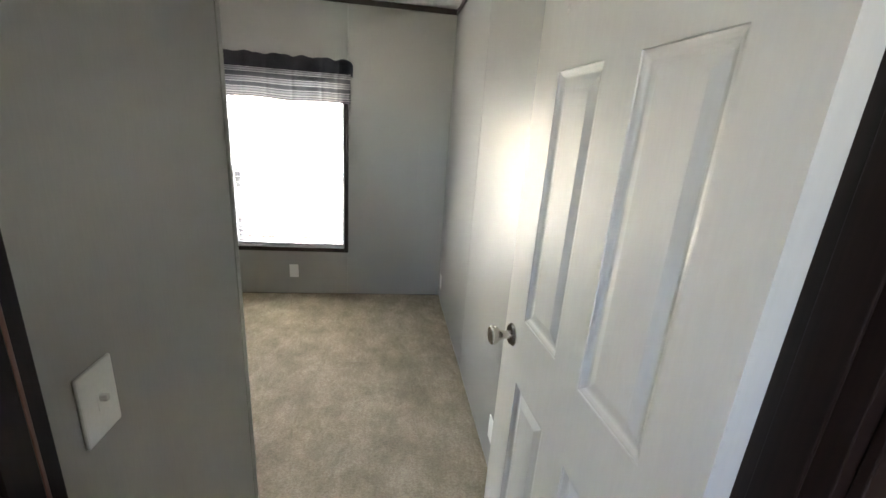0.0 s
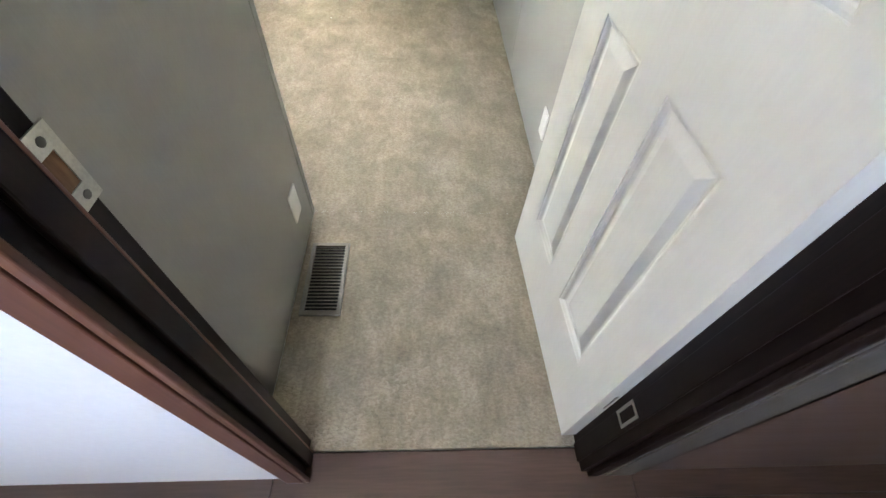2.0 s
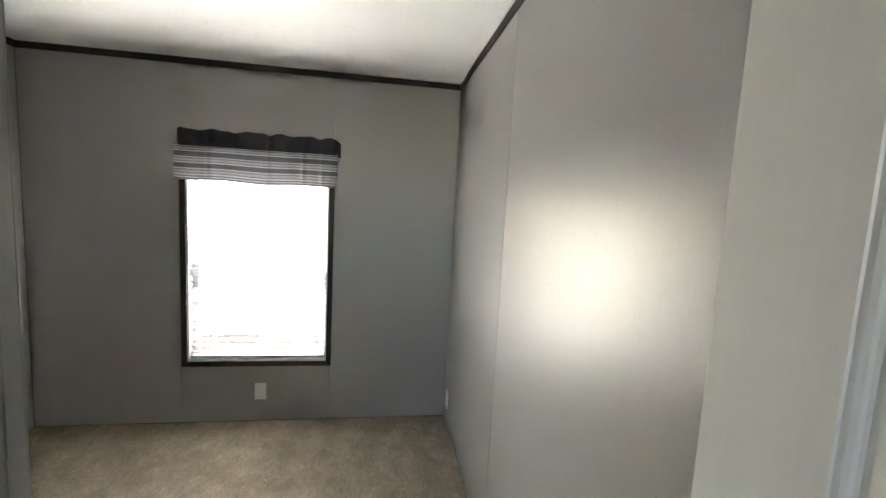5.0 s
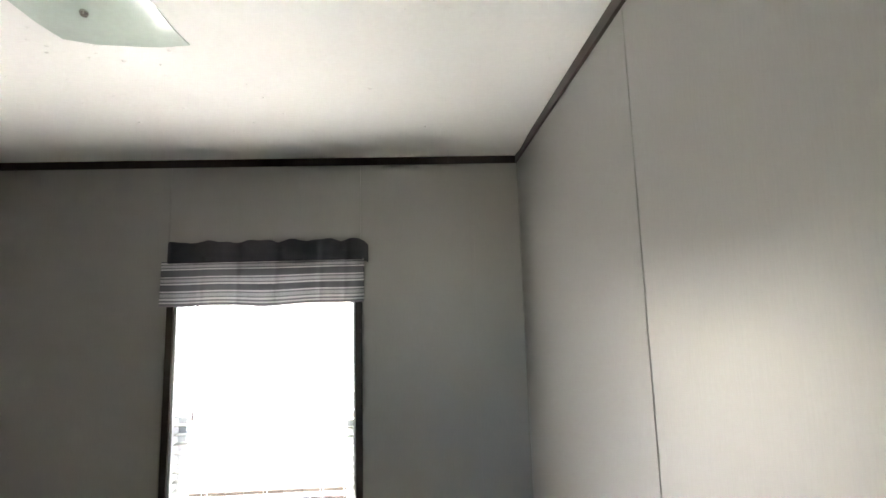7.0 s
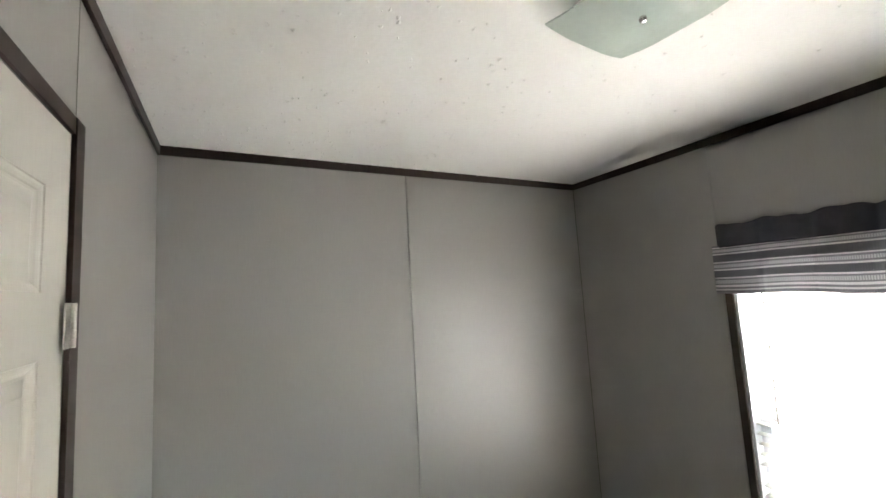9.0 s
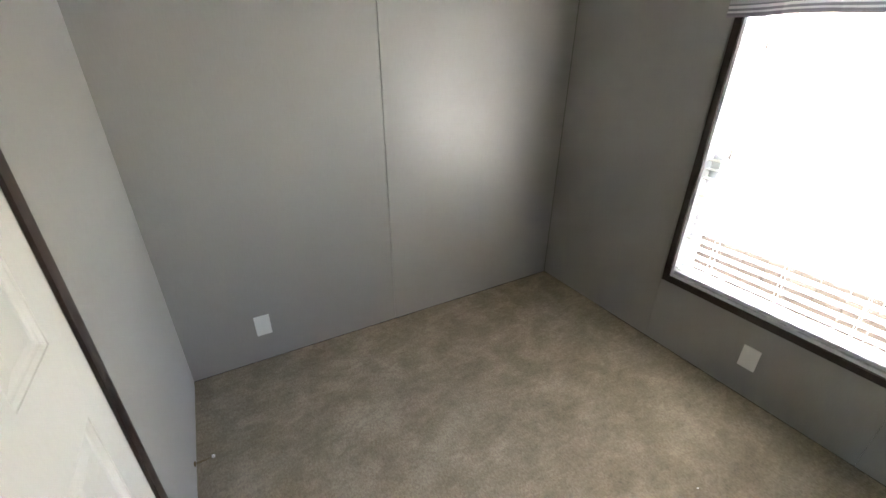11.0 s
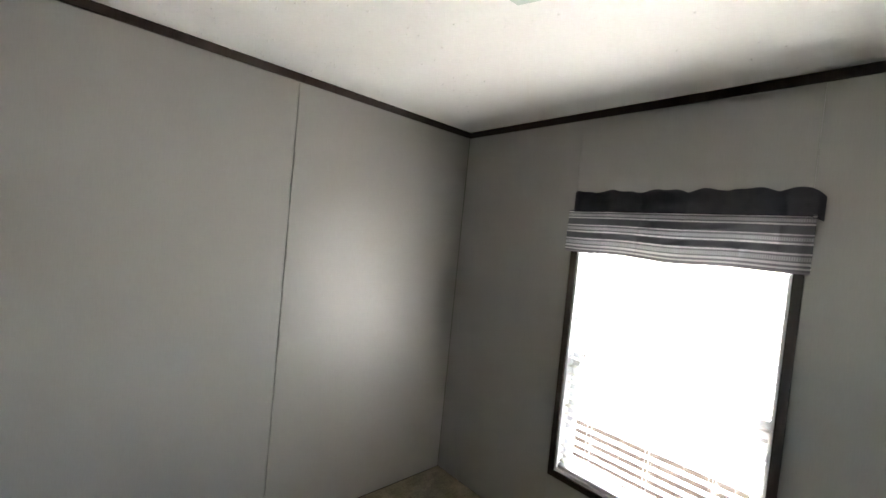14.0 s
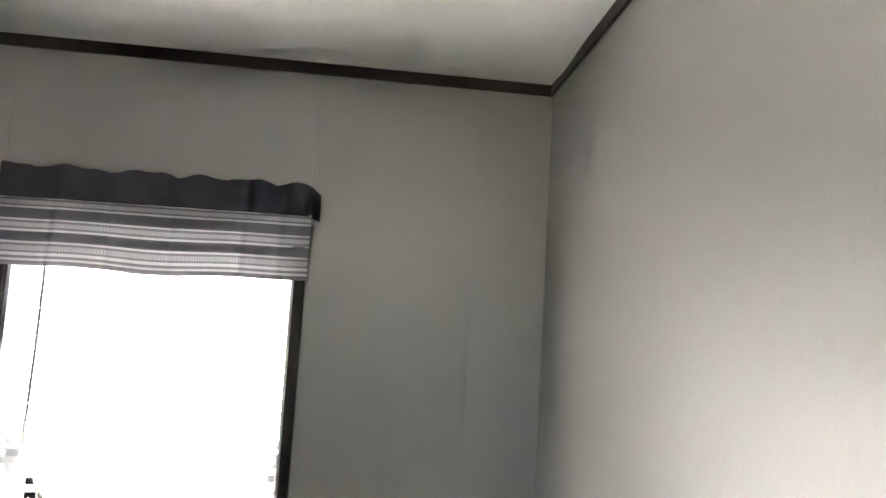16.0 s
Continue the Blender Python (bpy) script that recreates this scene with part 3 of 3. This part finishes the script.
block("head", JAMB, DX0 - 0.019, YH, DZ + 0.0005, DX1 + 0.019, YD, DZ + 0.019, frame_1, 0.0015)
block("stop", JAMB, DX0 + 0.0005, -3.115, 0.0, DX0 + 0.011, -3.083, DZ - 0.0005, frame_1, 0.0025)
block("stop", JAMB, DX1 - 0.005, -3.118, 0.0, DX1 - 0.0005, -3.074, DZ - 0.0005, frame_1, 0.0015)
block("stop", JAMB, DX0 + 0.0115, -3.115, DZ - 0.011, DX1 - 0.0055, -3.083, DZ - 0.001, frame_1, 0.0025)
# hallway casings: a flat with a groove
def casing(x0, x1, inner, mat, label):
    ob = new("casing")
    ob.parent = frame_1
    s = 1 if x1 > x0 else -1
    block("bead", mat, *sorted_box(inner, YH - 0.010, 0.0, inner + s * 0.012, YH - 0.0005, DZ + 0.012), ob, 0.002)
    block("flat", mat, *sorted_box(inner + s * 0.016, YH - 0.011, 0.0, x1, YH - 0.0005, DZ + 0.055), ob, 0.002)
    block("groove", JAMB, *sorted_box(inner + s * 0.012, YH - 0.005, 0.0, inner + s * 0.016, YH - 0.001, DZ + 0.012), ob)
    tagged(ob, label)


def sorted_box(x0, y0, z0, x1, y1, z1):
    return (min(x0, x1), min(y0, y1), min(z0, z1), max(x0, x1), max(y0, y1), max(z0, z1))


casing(DX0, -0.812, -0.757, CASING, "reddish-brown grooved casing on the hallway side")
casing(DX1, 0.055, -0.032, GREYCASE, "grey-brown flat casing on the hallway side")
block("jamb_edge", JAMB, -0.060, YH - 0.012, 0.0, -0.0325, YH - 0.0005, DZ + 0.012, frame_1, 0.002)

# strike plate let into the jamb
strike = new("strike_plate")
tagged(strike, "worn zinc strike plate screwed to the dark door jamb", "strike plate")
bm = bmesh.new()
X0 = DX0 + 0.0006
for a in ((-3.075, 0.892, -3.047, 0.912), (-3.075, 0.945, -3.047, 0.965), (-3.057, 0.912, -3.047, 0.945)):
    box(bm, X0, a[0], a[1], X0 + 0.0016, a[2], a[3])
bmesh.ops.remove_doubles(bm, verts=bm.verts, dist=1e-5)
part("plate", bm, ZINC, strike)
block("pocket", RAWWOOD, X0 - 0.0002, -3.075, 0.912, X0 + 0.0005, -3.057, 0.945, strike, label="raw splintered wood in the latch hole")
for z in (0.902, 0.955):
    bm = bmesh.new()
    lathe(bm, [(0.0, 0.0042), (0.0008, 0.0042), (0.0014, 0.003)], "x", 14, (X0 + 0.0016, -3.062, z))
    part("screw", bm, SCREW, strike, smooth=True)

# mortise mark and plate of the lowest hinge on the jamb
bm = bmesh.new()
for a in ((-3.110, 0.299, -3.076, 0.306), (-3.110, 0.372, -3.076, 0.379), (-3.110, 0.306, -3.104, 0.372), (-3.082, 0.306, -3.076, 0.372)):
    box(bm, DX1 - 0.0066, a[0], a[1], DX1 - 0.0050, a[2], a[3])
bmesh.ops.remove_doubles(bm, verts=bm.verts, dist=1e-5)
tagged(part("hinge_plate", bm, ZINC), "small worn square metal plate on the dark jamb", "hinge plate")

# closet door, shut, in the south wall
cdoor = six_panel_door("door_2", CX1 - CX0 - 0.006, 1.965, 0.035, "white six-panel closet door, shut, in the grey wall")
cdoor.matrix_world = pose(CX0 + 0.003, YS - 0.0345, 0.012)
frame_2 = new("door_frame_2")
structure(frame_2, "dark brown narrow trim round the closet door", "door frame")
block("side_trim", TRIM, CX0 - 0.046, YS + 0.0004, 0.0, CX0, YS + 0.009, 2.012, frame_2, 0.0015)
block("side_trim", TRIM, CX1, YS + 0.0004, 0.0, CX1 + 0.021, YS + 0.007, 2.012, frame_2, 0.0015)
block("head_trim", TRIM, CX0 + 0.0003, YS + 0.0004, 1.979, CX1 - 0.0003, YS + 0.007, 2.012, frame_2, 0.0015)
block("jamb", TRIM, CX0 - 0.0003, YS - 0.09, 0.0, CX0 + 0.0015, YS - 0.0125, 1.981, frame_2)
block("jamb", TRIM, CX1 - 0.0015, YS - 0.09, 0.0, CX1 + 0.0003, YS - 0.0125, 1.981, frame_2)
for z in (0.288, 1.593):
    hinge(CX0 + 0.002, YS + 0.0088, z, True, False)
structure(block("closet_back", SEAM, XW, YS - 0.8, -0.2, XP - 0.1, YS - 0.72, ZC), "plain closed back of the closet", "wall")

# ---------------------------------------------------------------- window
def window():
    root = new("window_1")
    structure(root, "white vinyl single-hung window in a dark narrow trim", "window")
    t = 0.032
    for a in ((WX0 - t, WZ0 - t, WX0, WZ1 + t), (WX1, WZ0 - t, WX1 + t, WZ1 + t), (WX0 + 0.0002, WZ0 - t, WX1 - 0.0002, WZ0), (WX0 + 0.0002, WZ1, WX1 - 0.0002, WZ1 + t)):
        block("window_trim", TRIM, a[0], YN - 0.016, a[1], a[2], YN - 0.0004, a[3], root, 0.0015, "dark brown flat window trim")
    # jamb liner and outer frame
    for a in ((WX0, WZ0, WX0 + 0.012, WZ1), (WX1 - 0.012, WZ0, WX1, WZ1), (WX0 + 0.0122, WZ0, WX1 - 0.0122, WZ0 + 0.016), (WX0 + 0.0122, WZ1 - 0.014, WX1 - 0.0122, WZ1)):
        block("jamb_liner", VINYLFRAME, a[0], YN - 0.006, a[1], a[2], 0.112, a[3], root, 0.001)
    mid = 1.045
    # lower sash on the room side, upper sash behind it
    for name, z0, z1, y, st in (("lower_sash", WZ0 + 0.0165, mid, 0.045, 0.042), ("upper_sash", mid - 0.018, WZ1 - 0.0145, 0.078, 0.026)):
        x0, x1 = WX0 + 0.0125, WX1 - 0.0125
        sash = new(name)
        sash.parent = root
        block("stile", VINYLFRAME, x0, y, z0, x0 + st, y + 0.028, z1, sash, 0.003)
        block("stile", VINYLFRAME, x1 - st, y, z0, x1, y + 0.028, z1, sash, 0.003)
        block("rail", VINYLFRAME, x0 + st, y, z0, x1 - st, y + 0.028, z0 + (0.034 if name == "lower_sash" else 0.018), sash, 0.003)
        block("rail", VINYLFRAME, x0 + st, y, z1 - 0.016, x1 - st, y + 0.028, z1, sash, 0.003)
        g = block("pane", GLASS, x0 + st - 0.004, y + 0.012, z0 + 0.014, x1 - st + 0.004, y + 0.016, z1 - 0.012, sash)
        g.visible_shadow = False
    return root


window()

# valance on a rod over the window
def valance():
    root = new("valance")
    tagged(root, "short charcoal window valance with a woven grey and white striped skirt", "valance")
    nx = 150
    def fold(u):
        return (0.006 * math.sin(u * 21) + 0.003 * math.sin(u * 47 + 1) + 0.003 * math.sin(u * 9 + 2)
                + sum(0.009 * math.exp(-((u - c) / 0.012) ** 2) - 0.004 * math.exp(-((u - c - 0.032) / 0.02) ** 2) for c in (0.20, 0.37, 0.56, 0.78, 0.90)))
    def sheet(bm, x0, x1, ztop, zbot, nz, y0, flare, returns, uvl=None, both=0.0025):
        g = []
        for side in (0, 1):
            rows = []
            for j in range(nz + 1):
                v = j / nz
                row = []
                for i in range(nx + 1):
                    u = i / nx
                    x = x0 + (x1 - x0) * u
                    zt, zb = ztop(u), zbot(u)
                    y = y0 + fold(u) * (0.4 + 0.6 * v) * flare - 0.010 * v * flare
                    if returns:
                        # curve back to the wall at the ends
                        e = min(u, 1 - u) * (x1 - x0)
                        if e < 0.05:
                            y += (YN - 0.012 - y) * (1 - e / 0.05) ** 2.2
                    row.append(bm.verts.new((x, y + side * both, zt + (zb - zt) * v)))
                rows.append(row)
            g.append(rows)
        faces = []
        for side in (0, 1):
            for j in range(nz):
                for i in range(nx):
                    f = bm.faces.new((g[side][j][i], g[side][j][i + 1], g[side][j + 1][i + 1], g[side][j + 1][i]))
                    faces.append((f, i, j))
        for j in range(nz):
            bm.faces.new((g[0][j][0], g[0][j + 1][0], g[1][j + 1][0], g[1][j][0]))
            bm.faces.new((g[0][j][nx], g[1][j][nx], g[1][j + 1][nx], g[0][j + 1][nx]))
        for i in range(nx):
            bm.faces.new((g[0][0][i], g[1][0][i], g[1][0][i + 1], g[0][0][i + 1]))
            bm.faces.new((g[0][nz][i], g[0][nz][i + 1], g[1][nz][i + 1], g[1][nz][i]))
        if uvl is not None:
            for f in bm.faces:
                for lp in f.loops:
                    c = lp.vert.co
                    u = (c.x - x0) / (x1 - x0)
                    zt, zb = ztop(u), zbot(u)
                    lp[uvl].uv = ((c.x - x0), max(0.0, min(1.0, (zt - c.z) / (zt - zb))))
    # charcoal header with a ruffled top and a turned-back end
    bm = bmesh.new()
    def top(u):
        e = max(0.0, 1 - (1 - u) / 0.055)
        return 1.868 + 0.013 * abs(math.sin(u * 17 + 0.4 + 0.5 * math.sin(u * 9))) + 0.003 * math.sin(u * 63) - 0.030 * e ** 2.5
    sheet(bm, -1.732, -0.764, top, lambda u: 1.776 - 0.012 * max(0.0, 1 - (1 - u) / 0.03), 8, YN - 0.056, 0.55, True)
    part("header", bm, CLOTHDARK, root, "charcoal ruffled header cloth", smooth=True)
    bm = bmesh.new()
    uvl = bm.loops.layers.uv.new("weave")
    sheet(bm, -1.736, -0.779, lambda u: 1.786, lambda u: 1.571 + 0.004 * math.sin(u * 7 + 0.8) - 0.003 * math.sin(u * 15), 16, YN - 0.050, 1.0, False, uvl)
    part("skirt", bm, STRIPED, root, "woven grey and white striped skirt", smooth=True)
    bm = bmesh.new()
    tube(bm, [(-1.70, YN - 0.002, 1.825), (-1.70, YN - 0.030, 1.825), (-1.69, YN - 0.036, 1.825), (-0.83, YN - 0.036, 1.825), (-0.82, YN - 0.030, 1.825), (-0.82, YN - 0.002, 1.825)], 0.006, 8)
    part("curtain_rod", bm, PLASTIC, root, "white curved curtain rod", smooth=True)
    return root


valance()

# horizontal blind in the window reveal, let down with its slats open
def blind():
    root = new("window_blind")
    tagged(root, "white horizontal slat blind, let down and open, inside the window", "window blind")
    x0, x1 = WX0 + 0.016, WX1 - 0.016
    block("headrail", VINYLFRAME, x0, -0.004, 1.745, x1, 0.040, 1.784, root, 0.002)
    bm = bmesh.new()
    n = 6
    lo, hi = [], []
    for k in range(n + 1):
        v = k / n - 0.5
        z = 0.0016 * (1 - (2 * v) ** 2)
        lo.append([bm.verts.new((x, v * 0.036, z)) for x in (x0, x1)])
        hi.append([bm.verts.new((x, v * 0.036, z + 0.0022)) for x in (x0, x1)])
    for k in range(n):
        bm.faces.new((lo[k][0], lo[k][1], lo[k + 1][1], lo[k + 1][0]))
        bm.faces.new((hi[k][0], hi[k + 1][0], hi[k + 1][1], hi[k][1]))
    for k in (0, n):
        bm.faces.new((lo[k][0], lo[k][1], hi[k][1], hi[k][0]))
    slat = mesh_of("slat", bm, SLAT)
    zs = [0.470 + 0.042 * k for k in range(31)]
    for z in zs:
        o = new("slat", slat)
        o.parent = root
        o.location, o.rotation_euler = (0, 0.018, z), (radians(2), 0, 0)
    block("bottom_rail", VINYLFRAME, x0, -0.004, 0.436, x1, 0.040, 0.452, root, 0.003)
    for x in (-1.535, -1.256, -0.995):
        bm = bmesh.new()
        for y in (-0.0065, 0.0405):
            tube(bm, [(x, y, 0.447), (x, y, 1.75)], 0.0011, 6)
        part("ladder_cord", bm, VINYLFRAME, root)
    bm = bmesh.new()
    tube(bm, [(-1.583 + 0.004 * math.sin(k / 4), -0.012, 1.735 - k * 0.045) for k in range(15)], 0.0032, 8)
    part("tilt_cord", bm, CLOTHDARK, root, smooth=True)
    bm = bmesh.new()
    lathe(bm, [(1.036, 0.004), (1.050, 0.0055), (1.085, 0.0048), (1.105, 0.003)], "z", 12, (-1.583 + 0.004 * math.sin(14 / 4), -0.012, 0))
    part("cord_tip", bm, TOGGLE, root, "grey tassel at the end of the cord", smooth=True)
    return root


blind()

# ---------------------------------------------------------------- plates
def cover_plate(name, m, label, category, toggle=False, group=""):
    root = new(name)
    bm = bmesh.new()
    box(bm, -0.036, -0.006, -0.057, 0.036, 0.0, 0.057, 0.003)
    part("plate", bm, PLASTIC, root)
    if toggle:
        bm = bmesh.new()
        box(bm, -0.004, -0.017, 0.0, 0.004, -0.0062, 0.011, 0.002)
        part("toggle", bm, TOGGLE, root, "greyed toggle")
        bm = bmesh.new()
        box(bm, -0.0065, -0.0068, -0.014, 0.0065, -0.0058, 0.014)
        part("slot", bm, PLASTIC, root)
    root.matrix_world = m
    return tagged(root, label, category, group)


cover_plate("light_switch", pose(XP + 0.0005, -2.832, 1.054, 0, 0, 90), "white light switch plate on the grey passage wall", "light switch", True)
out = cover_plate("outlet_cover", pose(-1.247, YN - 0.0005, 0.204), "plain white outlet cover low on the grey wall", "outlet cover", group="outlet covers")
for m in (pose(XP + 0.0005, -2.396, 0.196, 0, 0, 90), pose(XE - 0.0005, -1.945, 0.198, 0, 0, -90), pose(XE - 0.0005, -0.124, 0.178, 0, 0, -90), pose(XW + 0.0005, -1.892, 0.211, 0, 0, 90)):
    copy_thing(out, m)

# ---------------------------------------------------------------- floor register
reg = new("floor_register")
tagged(reg, "dark metal louvred floor register let into the carpet", "floor register")
bm = bmesh.new()
e = 0.013
for a in ((VX0, VY0, VX0 + e, VY1), (VX1 - e, VY0, VX1, VY1), (VX0 + e, VY0, VX1 - e, VY0 + e), (VX0 + e, VY1 - e, VX1 - e, VY1)):
    box(bm, a[0], a[1], -0.004, a[2], a[3], 0.006)
part("rim", bm, VENTRIM, reg, "dusty pale rim")
block("duct", DUCT, VX0 + 0.002, VY0 + 0.002, -0.028, VX1 - 0.002, VY1 - 0.002, -0.02, reg)
bm = bmesh.new()
n_l = 20
dy = (VY1 - VY0 - 2 * e) / n_l
box(bm, VX0 + e, -0.003, -0.012, VX1 - e, 0.0005, 0.003)
bmesh.ops.rotate(bm, verts=bm.verts, cent=(0, 0, -0.004), matrix=Matrix.Rotation(radians(30), 3, "X"))
louvre = mesh_of("louvre", bm, VENTMETAL)
for k in range(n_l):
    o = new("louvre", louvre)
    o.parent = reg
    o.location = (0, VY0 + e + (k + 0.5) * dy, 0)

# ---------------------------------------------------------------- ceiling light
light = new("ceiling_light")
tagged(light, "square frosted glass ceiling light, switched off, with a small finial", "ceiling light")
S = 0.141
bm = bmesh.new()
N = 20
def glass_z(u, v):
    return sum(0.010 * max(0.0, (abs(t) - 0.45) / 0.55) ** 1.15 for t in (u, v))
for lift in (0.0, 0.004):
    g = [[bm.verts.new((S * (2 * i / N - 1), S * (2 * j / N - 1), glass_z(2 * i / N - 1, 2 * j / N - 1) + lift)) for i in range(N + 1)] for j in range(N + 1)]
    for j in range(N):
        for i in range(N):
            bm.faces.new((g[j][i], g[j][i + 1], g[j + 1][i + 1], g[j + 1][i]))
    if lift == 0.0:
        g0 = g
for i in range(N):
    for a, b in (((0, i), (0, i + 1)), ((N, i), (N, i + 1)), ((i, 0), (i + 1, 0)), ((i, N), (i + 1, N))):
        bm.faces.new((g0[a[0]][a[1]], g0[b[0]][b[1]], g[b[0]][b[1]], g[a[0]][a[1]]))
part("shade", bm, SHADE, light, "frosted greenish bent glass shade", smooth=True)
bm = bmesh.new()
lathe(bm, [(-0.014, 0.002), (-0.013, 0.006), (-0.007, 0.0085), (-0.002, 0.007), (0.0, 0.004)], "z", 18)
part("finial", bm, NICKEL, light, "small nickel finial", smooth=True)
bm = bmesh.new()
lathe(bm, [(0.044, 0.06), (0.048, 0.068), (0.0875, 0.068)], "z", 32)
part("base_pan", bm, PLASTIC, light, smooth=True)
bm = bmesh.new()
lathe(bm, [(0.0, 0.003), (0.05, 0.003)], "z", 10)
part("stem", bm, NICKEL, light, smooth=True)
light.matrix_world = pose(-1.176, -1.211, ZC - 0.088, 0, 0, 5.5)

# ---------------------------------------------------------------- small things on the floor
stop = new("door_stop")
tagged(stop, "bent bronze spring door stop with a white tip", "door stop")
bm = bmesh.new()
lathe(bm, [(0.0, 0.010), (0.004, 0.010), (0.006, 0.006)], "y", 14)
part("base", bm, BRASS, stop, smooth=True)
bm = bmesh.new()
tube(bm, [(-0.010 * (k / 60) ** 1.5 + 0.0045 * math.cos(k * 0.9), 0.004 + 0.055 * k / 60, -0.008 * (k / 60) + 0.0045 * math.sin(k * 0.9)) for k in range(61)], 0.0012, 6)
part("spring", bm, BRASS, stop, smooth=True)
bm = bmesh.new()
lathe(bm, [(0.058, 0.004), (0.060, 0.0062), (0.068, 0.0062), (0.070, 0.004)], "y", 14, (-0.011, 0, -0.008))
part("tip", bm, RUBBER, stop, "white rubber tip", smooth=True)
stop.matrix_world = pose(-2.045, YS + 0.0005, 0.034)
rng = random.Random(9)
for x, y in ((-1.738, -1.988), (-1.71, -1.96), (-1.05, -0.62)):
    bm = bmesh.new()
    r = [bm.verts.new((0.006 * math.cos(a) * rng.uniform(0.5, 1.3), 0.003 * math.sin(a) * rng.uniform(0.6, 1.3), 0.0)) for a in (0, 1.1, 2.2, 3.3, 4.4, 5.4)]
    t = bm.verts.new((0, 0, 0.0025))
    bm.faces.new(r)
    for q in range(6):
        bm.faces.new((r[q], r[(q + 1) % 6], t))
    s = part("lint_scrap", bm, RUBBER)
    s.location = (x, y, carpet_height(x, y) + 0.001)
    tagged(s, "tiny pale scrap lying on the carpet", "scrap", "scraps")

# ---------------------------------------------------------------- hallway
HX0, HX1, HY0 = -2.65, 1.0, -4.7
hall_floor = structure(block("hall_floor", SEAM, HX0, HY0, -0.05, HX1, -3.081, -0.012), "base under the brown laminate planks of the hallway", "floor")
hw = structure(wall_with_hole("wall_hall_north", WHITEWALL, "x", YH, YH + 0.0115, HX0, DX0 - 0.0195, ZC, None, -0.05), "white painted hallway wall beside the doorway", "wall")
structure(wall_with_hole("wall_hall_panelled", PANELBROWN, "x", YH, YH + 0.0115, DX1 + 0.0195, HX1, ZC, None, -0.05), "brown wood-panelled hallway wall", "wall")
structure(wall_with_hole("wall_hall_head", WHITEWALL, "x", YH, YH + 0.0115, DX0 - 0.019, DX1 + 0.019, ZC, None, DZ + 0.02), "white strip of wall over the doorway", "wall")
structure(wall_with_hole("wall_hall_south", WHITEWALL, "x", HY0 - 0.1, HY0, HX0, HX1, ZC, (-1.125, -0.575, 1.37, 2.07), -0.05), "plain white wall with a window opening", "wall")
structure(wall_with_hole("wall_hall_east", PANELBROWN, "y", HX1, HX1 + 0.1, HY0 - 0.1, YH + 0.1, ZC, None, -0.05), "plain end wall of the hallway", "wall")
structure(wall_with_hole("wall_hall_west", WHITEWALL, "y", HX0 - 0.1, HX0, HY0 - 0.1, YH + 0.1, ZC, None, -0.05), "plain white end wall of the hallway", "wall")
structure(block("ceiling_hall", CEIL, HX0 - 0.1, HY0 - 0.1, ZC, HX1 + 0.1, YH, ZC + 0.1), "white hallway ceiling", "ceiling")
bm = bmesh.new()
box(bm, 0, 0, -0.012, 0.9, 0.118, -0.001, 0.0008)
plank = mesh_of("plank", bm, LAMINATE)
for j in range(20):
    for i in range(-1, 5):
        x = HX0 + i * 0.902 + (j % 3) * 0.3
        y = -3.082 - 0.12 * (j + 1)
        if x > HX1 - 0.2 or x + 0.9 < HX0 + 0.1 or y < HY0 - 0.05:
            continue
        o = new("plank", plank)
        o.parent = hall_floor
        o.location = (x, y, 0)

# ---------------------------------------------------------------- outside
GZ = -0.75
bm = bmesh.new()
r = [bm.verts.new(p) for p in ((-900, -900, GZ), (900, -900, GZ), (900, 900, GZ), (-900, 900, GZ))]
bm.faces.new(r)
structure(part("ground", bm, GROUND), "dry grass and bare dirt ground outside", "ground")
# added out of view: pale reflector strengthening the window's glow on the west wall
structure(block("driveway", BOUNCESLAB, 0.9, 1.6, GZ - 0.1, 26.0, 22.0, GZ + 0.02, None, 0.01), "unseen pale slab added to brighten the window reflection on the west wall", "driveway")
bm = bmesh.new()
for a in ((XW - 0.12, HY0 - 0.1, XW - 0.101, 0.13), (XE + 1.11, HY0 - 0.1, XE + 1.13, 0.13)):
    box(bm, a[0], a[1], GZ, a[2], a[3], ZC + 0.2)
structure(part("outer_wall", bm, SIDING), "pale outer skin of the house", "wall")
structure(block("roof", SIDING, XW - 0.3, HY0 - 0.3, ZC + 0.2, XE + 1.3, 0.12, ZC + 0.35), "plain flat roof of the house", "roof")
structure(block("skirting", SIDING, XW - 0.1, 0.02, GZ, XE + 1.1, 0.1, -0.25), "pale skirting under the house", "wall")

fence = new("board_fence")
tagged(fence, "low brown board fence outdoors in shade", "fence")
FY, FT = 1.12, 0.235
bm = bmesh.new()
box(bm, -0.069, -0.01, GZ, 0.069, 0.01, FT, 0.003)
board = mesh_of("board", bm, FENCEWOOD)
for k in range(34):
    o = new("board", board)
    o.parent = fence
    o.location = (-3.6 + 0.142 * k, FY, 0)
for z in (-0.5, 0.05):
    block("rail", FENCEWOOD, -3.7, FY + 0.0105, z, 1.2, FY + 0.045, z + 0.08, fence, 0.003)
